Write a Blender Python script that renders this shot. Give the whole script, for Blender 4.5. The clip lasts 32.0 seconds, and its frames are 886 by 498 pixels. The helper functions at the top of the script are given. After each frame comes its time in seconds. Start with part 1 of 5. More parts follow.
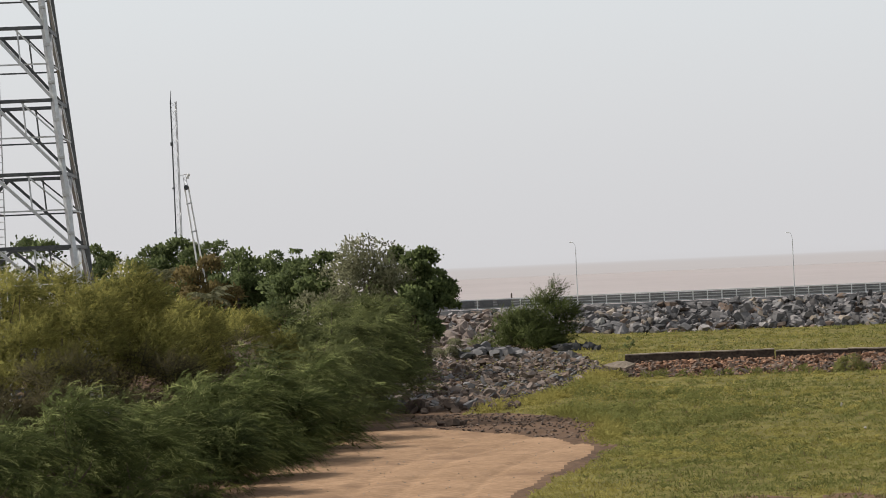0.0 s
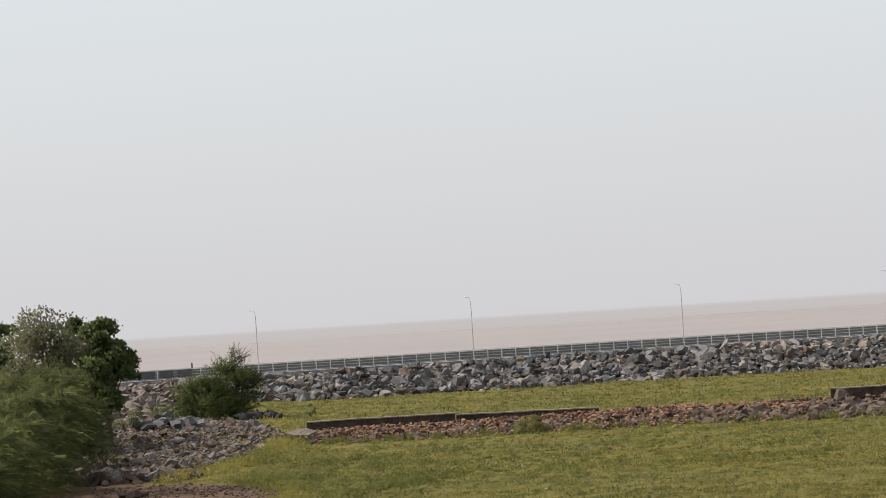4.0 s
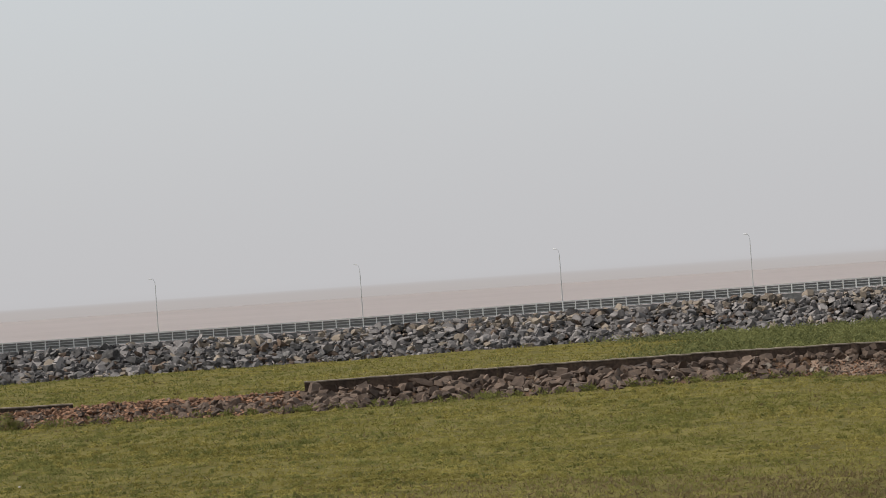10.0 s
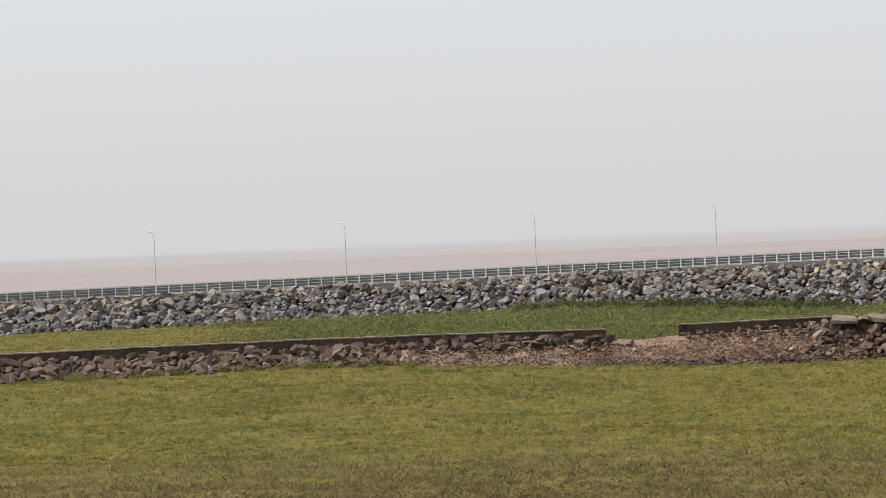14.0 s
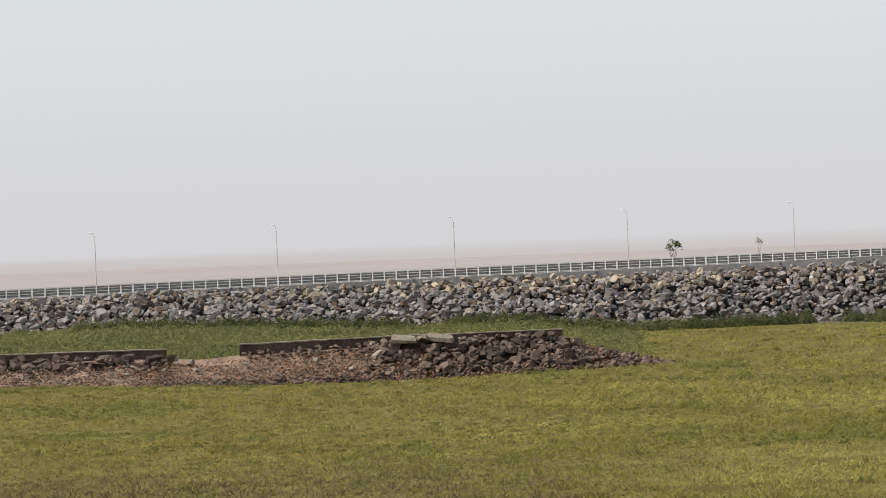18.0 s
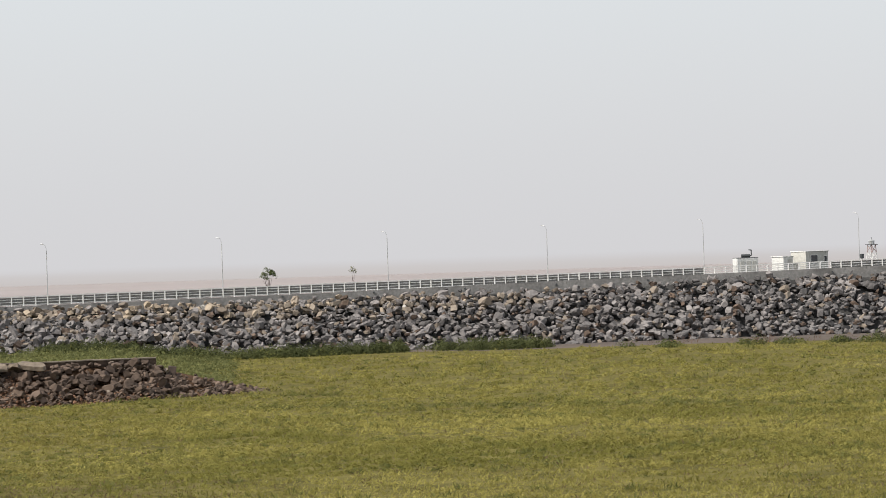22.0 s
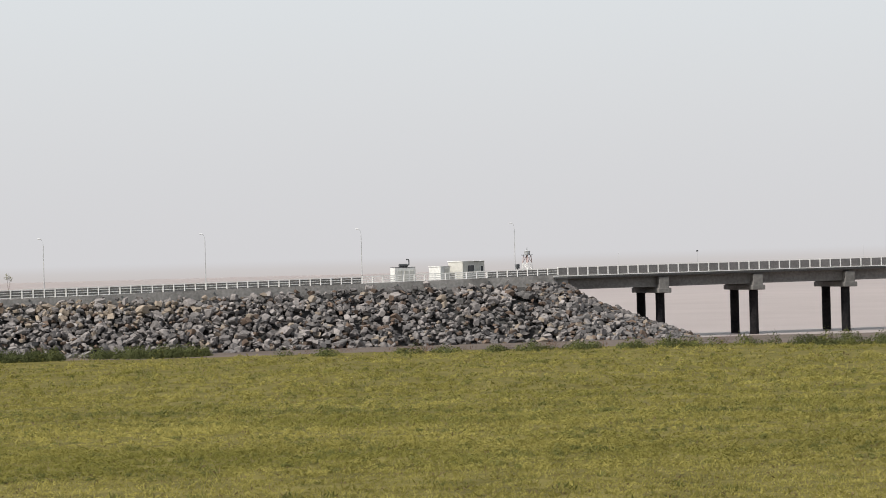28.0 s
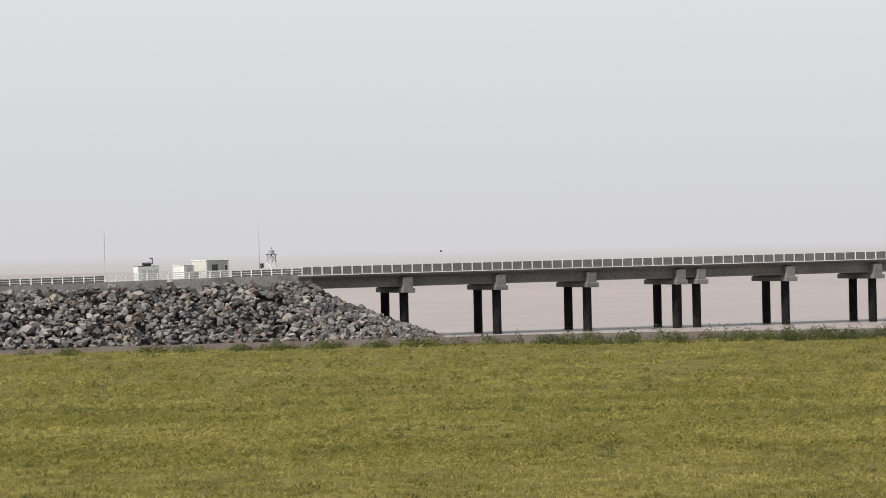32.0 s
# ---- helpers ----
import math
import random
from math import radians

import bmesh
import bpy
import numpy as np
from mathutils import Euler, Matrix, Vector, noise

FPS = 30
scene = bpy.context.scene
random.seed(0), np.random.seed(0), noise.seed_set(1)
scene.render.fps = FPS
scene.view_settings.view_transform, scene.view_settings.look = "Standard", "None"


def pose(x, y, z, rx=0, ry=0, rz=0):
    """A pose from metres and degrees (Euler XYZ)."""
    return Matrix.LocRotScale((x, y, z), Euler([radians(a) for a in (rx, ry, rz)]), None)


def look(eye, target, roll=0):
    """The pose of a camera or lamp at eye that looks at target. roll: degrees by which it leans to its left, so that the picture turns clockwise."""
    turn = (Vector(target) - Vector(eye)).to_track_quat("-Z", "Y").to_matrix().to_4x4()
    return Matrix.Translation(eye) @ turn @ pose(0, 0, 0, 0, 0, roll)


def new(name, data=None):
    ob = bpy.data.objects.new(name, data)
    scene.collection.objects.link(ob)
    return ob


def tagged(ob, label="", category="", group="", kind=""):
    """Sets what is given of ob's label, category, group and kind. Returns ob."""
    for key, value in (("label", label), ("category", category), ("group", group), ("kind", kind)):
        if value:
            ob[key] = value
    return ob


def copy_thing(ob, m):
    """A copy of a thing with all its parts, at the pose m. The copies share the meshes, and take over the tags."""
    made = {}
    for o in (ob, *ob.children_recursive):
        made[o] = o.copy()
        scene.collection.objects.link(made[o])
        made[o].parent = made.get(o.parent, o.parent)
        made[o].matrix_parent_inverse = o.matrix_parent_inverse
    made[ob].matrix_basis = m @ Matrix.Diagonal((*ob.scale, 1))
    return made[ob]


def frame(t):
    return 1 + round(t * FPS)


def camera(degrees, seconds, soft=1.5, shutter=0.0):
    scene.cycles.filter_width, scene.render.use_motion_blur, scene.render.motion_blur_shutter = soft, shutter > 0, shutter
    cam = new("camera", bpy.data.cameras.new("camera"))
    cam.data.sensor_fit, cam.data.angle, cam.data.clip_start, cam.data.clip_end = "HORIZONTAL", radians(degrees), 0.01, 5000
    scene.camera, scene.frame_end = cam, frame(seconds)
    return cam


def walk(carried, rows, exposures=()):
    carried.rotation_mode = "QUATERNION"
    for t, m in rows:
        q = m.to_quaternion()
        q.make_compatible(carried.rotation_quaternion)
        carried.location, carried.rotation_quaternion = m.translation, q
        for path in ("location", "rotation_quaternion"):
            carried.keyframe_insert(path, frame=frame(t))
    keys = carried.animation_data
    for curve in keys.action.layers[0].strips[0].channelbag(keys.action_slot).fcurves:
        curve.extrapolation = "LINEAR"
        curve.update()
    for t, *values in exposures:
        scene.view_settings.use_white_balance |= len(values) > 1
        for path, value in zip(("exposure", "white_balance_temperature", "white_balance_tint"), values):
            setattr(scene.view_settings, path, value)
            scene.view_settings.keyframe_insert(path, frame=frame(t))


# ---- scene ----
def aim(pan, tilt, roll):
    """The camera's pose on its stand: degrees to the right, up, and of lean."""
    return pose(0, 0, EYE, 90 + tilt, 0, -pan) @ pose(0, 0, 0, 0, 0, roll)


EYE = 11.0
cam = camera(18.0, 32.0, soft=0.9)
PATH = [
    (0.0, 0.000, 0.314, -2.515),
    (0.5, 0.555, 0.319, -2.585),
    (1.0, 1.086, 0.599, -2.692),
    (1.5, 1.861, 0.922, -2.898),
    (2.0, 2.947, 1.020, -3.107),
    (2.5, 4.445, 0.540, -3.246),
    (3.0, 5.382, 0.001, -3.331),
    (3.5, 6.185, 0.141, -3.473),
    (4.0, 6.625, 1.350, -3.596),
    (4.5, 7.066, 1.736, -3.810),
    (6.5, 8.787, 0.937, -4.435),
    (7.0, 9.486, 1.010, -4.949),
    (7.5, 10.594, 0.960, -4.898),
    (8.0, 12.053, 0.770, -5.125),
    (8.5, 12.895, 0.606, -4.906),
    (9.0, 14.614, 0.469, -4.675),
    (9.5, 16.335, 0.580, -4.247),
    (10.0, 17.332, 0.539, -3.989),
    (10.5, 18.325, 0.023, -3.536),
    (11.0, 19.301, -0.300, -3.259),
    (11.5, 20.284, -0.383, -3.160),
    (12.0, 21.292, -0.459, -2.948),
    (12.5, 22.661, -0.550, -2.616),
    (13.0, 23.851, -0.579, -2.337),
    (13.5, 24.855, -0.340, -2.198),
    (14.0, 25.586, -0.206, -2.304),
    (14.5, 26.694, -0.027, -2.469),
    (15.0, 28.481, 0.076, -2.503),
    (15.5, 29.871, -0.043, -2.482),
    (17.5, 33.338, -0.240, -2.164),
    (18.0, 34.567, -0.144, -2.121),
    (18.5, 35.938, -0.016, -2.061),
    (19.0, 37.285, 0.114, -1.951),
    (19.5, 38.944, 0.242, -1.830),
    (20.0, 40.117, 0.244, -1.606),
    (20.5, 40.377, 0.137, -1.670),
    (21.0, 40.987, -0.039, -1.757),
    (21.5, 42.033, -0.012, -1.624),
    (22.0, 42.871, 0.155, -1.807),
    (22.5, 43.412, 0.321, -1.693),
    (23.0, 43.650, 0.240, -1.506),
    (23.5, 44.082, 0.132, -1.482),
    (24.0, 44.780, 0.212, -1.456),
    (24.5, 45.463, 0.421, -1.512),
    (26.5, 47.408, 0.361, -1.570),
    (27.0, 48.345, 0.398, -1.658),
    (27.5, 49.333, 0.355, -1.652),
    (28.0, 49.862, 0.137, -1.490),
    (28.5, 50.422, -0.073, -1.441),
    (29.0, 51.056, -0.010, -1.399),
    (29.5, 51.663, 0.104, -1.362),
    (30.0, 52.484, 0.144, -1.538),
    (30.5, 53.278, 0.060, -1.601),
    (31.0, 53.838, -0.119, -1.458),
    (31.5, 54.455, -0.106, -1.212),
    (32.0, 55.093, 0.005, -1.183),
]

walk(cam, [(t, aim(a, e, r)) for t, a, e, r in PATH],
     exposures=((0.0, 0.0), (4.5, 0.0), (6.5, -0.22), (10.9, -0.27), (12.2, 0.04), (32.0, 0.02)))

# ---- world and light ----
SUN_AZ, SUN_EL = -77.0, 50.0
world = bpy.data.worlds.new("hazy_sky")
scene.world = world
world.use_nodes = True
wn, wl = world.node_tree.nodes, world.node_tree.links
wn.clear()
sky = wn.new("ShaderNodeTexSky")
sky.sky_type, sky.sun_disc = "NISHITA", False
sky.sun_elevation, sky.sun_rotation = radians(SUN_EL), radians(SUN_AZ)
sky.air_density, sky.dust_density, sky.ozone_density = 1.0, 6.0, 1.0
sky_bg = wn.new("ShaderNodeBackground")
sky_bg.inputs["Strength"].default_value = 0.03
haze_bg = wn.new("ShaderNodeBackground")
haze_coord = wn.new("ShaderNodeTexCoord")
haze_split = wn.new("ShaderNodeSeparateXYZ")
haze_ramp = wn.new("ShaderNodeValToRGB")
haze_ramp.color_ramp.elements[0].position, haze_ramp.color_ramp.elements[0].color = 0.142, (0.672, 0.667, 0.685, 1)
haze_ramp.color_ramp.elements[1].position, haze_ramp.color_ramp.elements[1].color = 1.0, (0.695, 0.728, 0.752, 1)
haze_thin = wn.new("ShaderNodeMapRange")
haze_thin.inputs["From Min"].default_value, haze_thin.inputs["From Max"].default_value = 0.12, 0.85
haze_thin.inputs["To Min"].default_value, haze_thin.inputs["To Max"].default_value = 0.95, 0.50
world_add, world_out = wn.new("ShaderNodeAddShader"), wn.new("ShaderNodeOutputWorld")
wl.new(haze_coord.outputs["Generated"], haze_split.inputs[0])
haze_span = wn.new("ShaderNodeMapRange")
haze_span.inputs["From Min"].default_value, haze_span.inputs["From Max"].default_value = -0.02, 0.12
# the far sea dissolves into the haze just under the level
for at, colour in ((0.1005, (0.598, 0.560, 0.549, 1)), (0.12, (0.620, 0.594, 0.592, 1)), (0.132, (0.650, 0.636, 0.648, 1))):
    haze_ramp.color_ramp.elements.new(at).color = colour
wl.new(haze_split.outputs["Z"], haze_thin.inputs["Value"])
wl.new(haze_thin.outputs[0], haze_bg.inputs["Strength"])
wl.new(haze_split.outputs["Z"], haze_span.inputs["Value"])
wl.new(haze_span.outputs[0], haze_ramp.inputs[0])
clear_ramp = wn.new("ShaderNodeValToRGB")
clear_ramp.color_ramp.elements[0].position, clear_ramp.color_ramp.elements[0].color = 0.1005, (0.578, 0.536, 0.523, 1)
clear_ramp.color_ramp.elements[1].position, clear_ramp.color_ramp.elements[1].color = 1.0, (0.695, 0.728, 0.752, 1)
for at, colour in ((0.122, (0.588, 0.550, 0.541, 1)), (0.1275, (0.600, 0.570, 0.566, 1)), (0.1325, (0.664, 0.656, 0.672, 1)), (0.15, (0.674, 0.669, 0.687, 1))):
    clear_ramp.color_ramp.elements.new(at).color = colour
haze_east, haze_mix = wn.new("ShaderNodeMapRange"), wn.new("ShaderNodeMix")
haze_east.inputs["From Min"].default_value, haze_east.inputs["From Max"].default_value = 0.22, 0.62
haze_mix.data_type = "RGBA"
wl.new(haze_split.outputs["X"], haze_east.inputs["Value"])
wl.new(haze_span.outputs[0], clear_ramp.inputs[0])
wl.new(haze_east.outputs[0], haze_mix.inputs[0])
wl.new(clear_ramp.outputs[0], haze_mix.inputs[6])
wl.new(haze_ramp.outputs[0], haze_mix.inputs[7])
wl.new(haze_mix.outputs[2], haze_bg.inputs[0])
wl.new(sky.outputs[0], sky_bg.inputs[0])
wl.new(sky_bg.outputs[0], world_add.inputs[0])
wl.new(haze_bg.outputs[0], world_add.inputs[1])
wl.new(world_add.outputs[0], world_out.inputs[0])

sun = new("sun", bpy.data.lights.new("sun", "SUN"))
sun.data.energy, sun.data.angle, sun.data.color = 4.5, radians(1.0), (1.0, 0.95, 0.87)
sun_way = Vector((math.sin(radians(SUN_AZ)) * math.cos(radians(SUN_EL)), math.cos(radians(SUN_AZ)) * math.cos(radians(SUN_EL)), math.sin(radians(SUN_EL))))
sun.matrix_world = look(sun_way * 100, (0, 0, 0))

# ---- helpers of this scene ----
rng = np.random.default_rng(7)


def step(a, b, x):
    u = np.clip((x - a) / (b - a), 0, 1)
    return u * u * (3 - 2 * u)


def polar(az, d, z=None):
    """Points at a bearing (degrees to the right of the first view) and distance from the stand."""
    a = np.radians(az)
    if z is None:
        return np.stack([d * np.sin(a), d * np.cos(a)], -1)
    return np.stack([d * np.sin(a), d * np.cos(a), z + 0 * a], -1)


def height(el, d):
    return EYE + d * np.tan(np.radians(el))


def wobble(x, y, size, seed=0.0):
    """A smooth, cheap, wandering value between about -1 and 1."""
    u, v = np.asarray(x) / size + seed * 1.7, np.asarray(y) / size - seed * 2.3
    return (np.sin(u * 1.9 + 1.3 * np.sin(v * 1.1)) + np.sin(v * 2.3 + 1.7 * np.sin(u * 0.9)) + np.sin((u + v) * 1.3 + 2.1)) / 3


def put_mesh(name, verts, faces, mats, parent=None, index=None, smooth=False, normals=None):
    """One mesh object from numpy arrays; faces are rows of three or four. normals: one for each vertex, for the soft mass of many small leaves."""
    me = bpy.data.meshes.new(name)
    smooth = smooth or normals is not None
    verts, faces = np.asarray(verts, np.float32), np.asarray(faces, np.int32)
    k = faces.shape[1]
    me.vertices.add(len(verts))
    me.vertices.foreach_set("co", verts.ravel())
    me.loops.add(faces.size)
    me.loops.foreach_set("vertex_index", faces.ravel())
    me.polygons.add(len(faces))
    me.polygons.foreach_set("loop_start", np.arange(0, faces.size, k, dtype=np.int32))
    for m in mats if isinstance(mats, (list, tuple)) else [mats]:
        me.materials.append(m)
    if index is not None:
        me.polygons.foreach_set("material_index", np.asarray(index, np.int32))
    me.polygons.foreach_set("use_smooth", np.full(len(faces), smooth))
    me.update(calc_edges=True)
    me.validate()
    if normals is not None:
        me.attributes.new("custom_normal", "FLOAT_VECTOR", "POINT").data.foreach_set("vector", np.asarray(normals, np.float32).ravel())
    ob = new(name, me)
    ob.parent = parent
    return ob


def camera_side(v, f, way):
    """Winds faces so that they look along way: towards the camera's stand."""
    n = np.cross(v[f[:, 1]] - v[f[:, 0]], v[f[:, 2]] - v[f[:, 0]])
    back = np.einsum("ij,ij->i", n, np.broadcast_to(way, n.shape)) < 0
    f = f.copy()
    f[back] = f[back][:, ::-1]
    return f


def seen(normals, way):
    """Turns shading normals that lean right away from the camera a little back to it."""
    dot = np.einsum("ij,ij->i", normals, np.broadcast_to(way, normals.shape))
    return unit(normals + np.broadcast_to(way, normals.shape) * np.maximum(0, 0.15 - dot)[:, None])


def unit(v):
    return v / (np.linalg.norm(v, axis=-1, keepdims=True) + 1e-9)


def part(name, bm, material, parent, label="", smooth=False):
    """Links a bmesh as one mesh object under a thing or a part."""
    me = bpy.data.meshes.new(name)
    bm.to_mesh(me)
    bm.free()
    me.materials.append(material)
    if smooth:
        me.shade_smooth()
    ob = new(name, me)
    ob.parent = parent
    return tagged(ob, label)


def share(name, source, parent, m, label=""):
    """Another piece on the mesh of an earlier one."""
    ob = new(name, source.data)
    ob.parent = parent
    ob.matrix_local = m
    return tagged(ob, label)


def thing(name, at, label, category, group="", kind="", turn=0.0):
    ob = new(name)
    ob.matrix_world = pose(at[0], at[1], at[2], 0, 0, turn)
    return tagged(ob, label, category, group, kind)


def box(bm, size, m=None, bevel=0.0):
    made = bmesh.ops.create_cube(bm, size=1.0)["verts"]
    bmesh.ops.scale(bm, vec=size, verts=made)
    if bevel:
        edges = list({e for v in made for e in v.link_edges})
        made = list({v for f in bmesh.ops.bevel(bm, geom=edges, offset=bevel, segments=1, affect="EDGES", profile=0.5)["faces"] for v in f.verts} | {v for v in made if v.is_valid})
    if m is not None:
        bmesh.ops.transform(bm, matrix=m, verts=made)
    return bm


def rod(bm, a, b, r0, r1=None, sides=6):
    a, b = Vector(a), Vector(b)
    way = b - a
    m = Matrix.Translation((a + b) / 2) @ way.to_track_quat("Z", "Y").to_matrix().to_4x4()
    bmesh.ops.create_cone(bm, cap_ends=True, segments=sides, radius1=r0, radius2=r0 if r1 is None else r1, depth=way.length, matrix=m)
    return bm


def bar(bm, a, b, w, h):
    """A straight rectangular bar from a to b."""
    a, b = Vector(a), Vector(b)
    way = b - a
    m = Matrix.Translation((a + b) / 2) @ way.to_track_quat("Y", "Z").to_matrix().to_4x4()
    return box(bm, (w, way.length, h), m)


# ---- materials ----
def material(name, dark, light, rough=0.8, scale=1.0, fine=8.0, bump=0.3, metal=0.0, island=0.0, piece=0.0, spec=0.3, tint=None, tint_at=(0.55, 0.7), tint_scale=0.15, through_light=0.0):
    """Two colours mixed by noise at two scales, with relief; island and piece vary the value from bit to bit; tint is a third colour in larger patches."""
    m = bpy.data.materials.new(name)
    m.use_nodes = True
    n, l = m.node_tree.nodes, m.node_tree.links
    bsdf = n["Principled BSDF"]
    co = n.new("ShaderNodeTexCoord")
    geo = n.new("ShaderNodeNewGeometry")
    big, small = n.new("ShaderNodeTexNoise"), n.new("ShaderNodeTexNoise")
    big.inputs["Scale"].default_value, big.inputs["Detail"].default_value = scale, 5
    small.inputs["Scale"].default_value, small.inputs["Detail"].default_value = fine, 6
    for q in (big, small):
        l.new(geo.outputs["Position"], q.inputs["Vector"])
    half = n.new("ShaderNodeMath")
    half.operation = "ADD"
    l.new(big.outputs["Fac"], half.inputs[0])
    l.new(small.outputs["Fac"], half.inputs[1])
    spread = n.new("ShaderNodeMapRange")
    spread.inputs["From Min"].default_value, spread.inputs["From Max"].default_value = 0.72, 1.28
    l.new(half.outputs[0], spread.inputs["Value"])
    mix = n.new("ShaderNodeMix")
    mix.data_type = "RGBA"
    mix.inputs[6].default_value, mix.inputs[7].default_value = (*dark, 1), (*light, 1)
    last = spread.outputs[0]
    for amount, source in ((island, geo.outputs["Random Per Island"]), (piece, n.new("ShaderNodeObjectInfo").outputs["Random"])):
        if amount:
            lerp = n.new("ShaderNodeMix")
            lerp.data_type = "FLOAT"
            lerp.inputs[0].default_value = amount
            l.new(last, lerp.inputs[2])
            l.new(source, lerp.inputs[3])
            last = lerp.outputs[0]
    l.new(last, mix.inputs[0])
    colour = mix.outputs[2]
    if tint:
        patch = n.new("ShaderNodeTexNoise")
        patch.inputs["Scale"].default_value, patch.inputs["Detail"].default_value = tint_scale, 4
        l.new(geo.outputs["Position"], patch.inputs["Vector"])
        edge = n.new("ShaderNodeMapRange")
        edge.inputs["From Min"].default_value, edge.inputs["From Max"].default_value = tint_at
        l.new(patch.outputs["Fac"], edge.inputs["Value"])
        second = n.new("ShaderNodeMix")
        second.data_type = "RGBA"
        second.inputs[7].default_value = (*tint, 1)
        l.new(edge.outputs[0], second.inputs[0])
        l.new(colour, second.inputs[6])
        colour = second.outputs[2]
    l.new(colour, bsdf.inputs["Base Color"])
    bsdf.inputs["Roughness"].default_value, bsdf.inputs["Metallic"].default_value = rough, metal
    bsdf.inputs["Specular IOR Level"].default_value = spec
    if bump:
        relief = n.new("ShaderNodeBump")
        relief.inputs["Strength"].default_value, relief.inputs["Distance"].default_value = bump, 0.1
        l.new(small.outputs["Fac"], relief.inputs["Height"])
        l.new(relief.outputs[0], bsdf.inputs["Normal"])
    if through_light:
        leaf, blend = n.new("ShaderNodeBsdfTranslucent"), n.new("ShaderNodeMixShader")
        l.new(colour, leaf.inputs["Color"])
        blend.inputs[0].default_value = through_light
        l.new(bsdf.outputs[0], blend.inputs[1])
        l.new(leaf.outputs[0], blend.inputs[2])
        l.new(blend.outputs[0], n["Material Output"].inputs["Surface"])
    return m


SOIL = material("field_soil", (0.075, 0.067, 0.022), (0.17, 0.148, 0.048), 0.95, 0.3, 2.2, 0.9, spec=0.05)
SAND = material("sand", (0.20, 0.124, 0.073), (0.325, 0.21, 0.13), 0.95, 0.25, 3.0, 0.5, spec=0.1, tint=(0.185, 0.114, 0.07), tint_at=(0.54, 0.66), tint_scale=0.3)
MUD = material("brown_mud", (0.055, 0.031, 0.018), (0.135, 0.082, 0.05), 0.9, 0.4, 3.0, 0.5, spec=0.15)
SHORE = material("shore_mud", (0.082, 0.067, 0.059), (0.145, 0.119, 0.104), 0.85, 0.1, 2.0, 0.3, spec=0.15)
GRASS = material("grass", (0.182, 0.163, 0.048), (0.43, 0.372, 0.12), 0.95, 0.05, 0.6, 0, island=0.08, spec=0.06, tint=(0.20, 0.195, 0.06), tint_at=(0.46, 0.62), tint_scale=0.05, through_light=0.45)
GOLD = material("golden_grass", (0.198, 0.181, 0.05), (0.425, 0.38, 0.12), 0.95, 0.05, 0.6, 0, island=0.05, spec=0.06, tint=(0.225, 0.212, 0.058), tint_at=(0.48, 0.64), tint_scale=0.06, through_light=0.45)
SEDGE = material("sedge", (0.108, 0.115, 0.037), (0.23, 0.232, 0.08), 0.95, 0.1, 1.0, 0, island=0.2, spec=0.06, through_light=0.45)
DRY = material("dry_grass", (0.115, 0.088, 0.046), (0.26, 0.205, 0.11), 0.95, 0.1, 1.0, 0, island=0.3, spec=0.06, through_light=0.4)
STALK = material("dry_stalks", (0.09, 0.05, 0.035), (0.22, 0.13, 0.09), 0.95, 0.1, 1.0, 0, island=0.3, spec=0.06, through_light=0.3)
BELT = material("bank_weeds", (0.046, 0.057, 0.026), (0.142, 0.155, 0.066), 0.95, 0.1, 1.0, 0, island=0.3, spec=0.06, through_light=0.4)
BACK = material("back_weeds", (0.085, 0.098, 0.042), (0.25, 0.258, 0.105), 0.95, 0.1, 1.0, 0, island=0.25, spec=0.06, through_light=0.4)
ROCK = material("armour_rock", (0.036, 0.034, 0.036), (0.33, 0.305, 0.298), 0.85, 0.5, 3.0, 0.6, island=0.55, piece=0.0)
ROCK_PIECE = material("armour_rock_piece", (0.02, 0.02, 0.022), (0.215, 0.205, 0.203), 0.85, 0.5, 3.0, 0.6, piece=0.55)
ROCK_DARK = material("dark_armour_rock", (0.018, 0.018, 0.02), (0.20, 0.19, 0.19), 0.85, 0.5, 3.0, 0.6, island=0.6)
ROCK_WARM = material("warm_rock", (0.12, 0.098, 0.08), (0.37, 0.312, 0.252), 0.85, 0.5, 3.0, 0.6, island=0.5, piece=0.3)
ROCK_WARM_GREY = material("weathered_grey_rock", (0.042, 0.033, 0.028), (0.27, 0.215, 0.185), 0.85, 0.5, 3.0, 0.6, island=0.5)
ROCK_CREAM = material("cream_rock", (0.22, 0.175, 0.13), (0.47, 0.39, 0.30), 0.85, 0.5, 3.0, 0.6, island=0.5)
ROCK_PALE = material("pale_rock", (0.30, 0.285, 0.265), (0.47, 0.45, 0.42), 0.85, 0.5, 3.0, 0.5)
RUBBLE = material("brown_rubble", (0.018, 0.013, 0.011), (0.195, 0.14, 0.108), 0.88, 0.5, 3.0, 0.6, island=0.55)
LATERITE = material("red_rubble", (0.05, 0.026, 0.017), (0.36, 0.205, 0.128), 0.9, 0.4, 3.0, 0.5, island=0.65)
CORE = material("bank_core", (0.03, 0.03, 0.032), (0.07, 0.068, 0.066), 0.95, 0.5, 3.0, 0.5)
OLD_WALL = material("old_wall_concrete", (0.022, 0.017, 0.014), (0.085, 0.064, 0.05), 0.9, 0.6, 4.0, 0.5)
PALE_WALL = material("grey_wall_concrete", (0.036, 0.025, 0.019), (0.125, 0.088, 0.065), 0.9, 0.6, 4.0, 0.5)
# paler concrete colour for the wall's sunlit top edge
LIT_EDGE = material("wall_lit_edge", (0.13, 0.105, 0.08), (0.27, 0.225, 0.175), 0.9, 0.6, 4.0, 0.5)
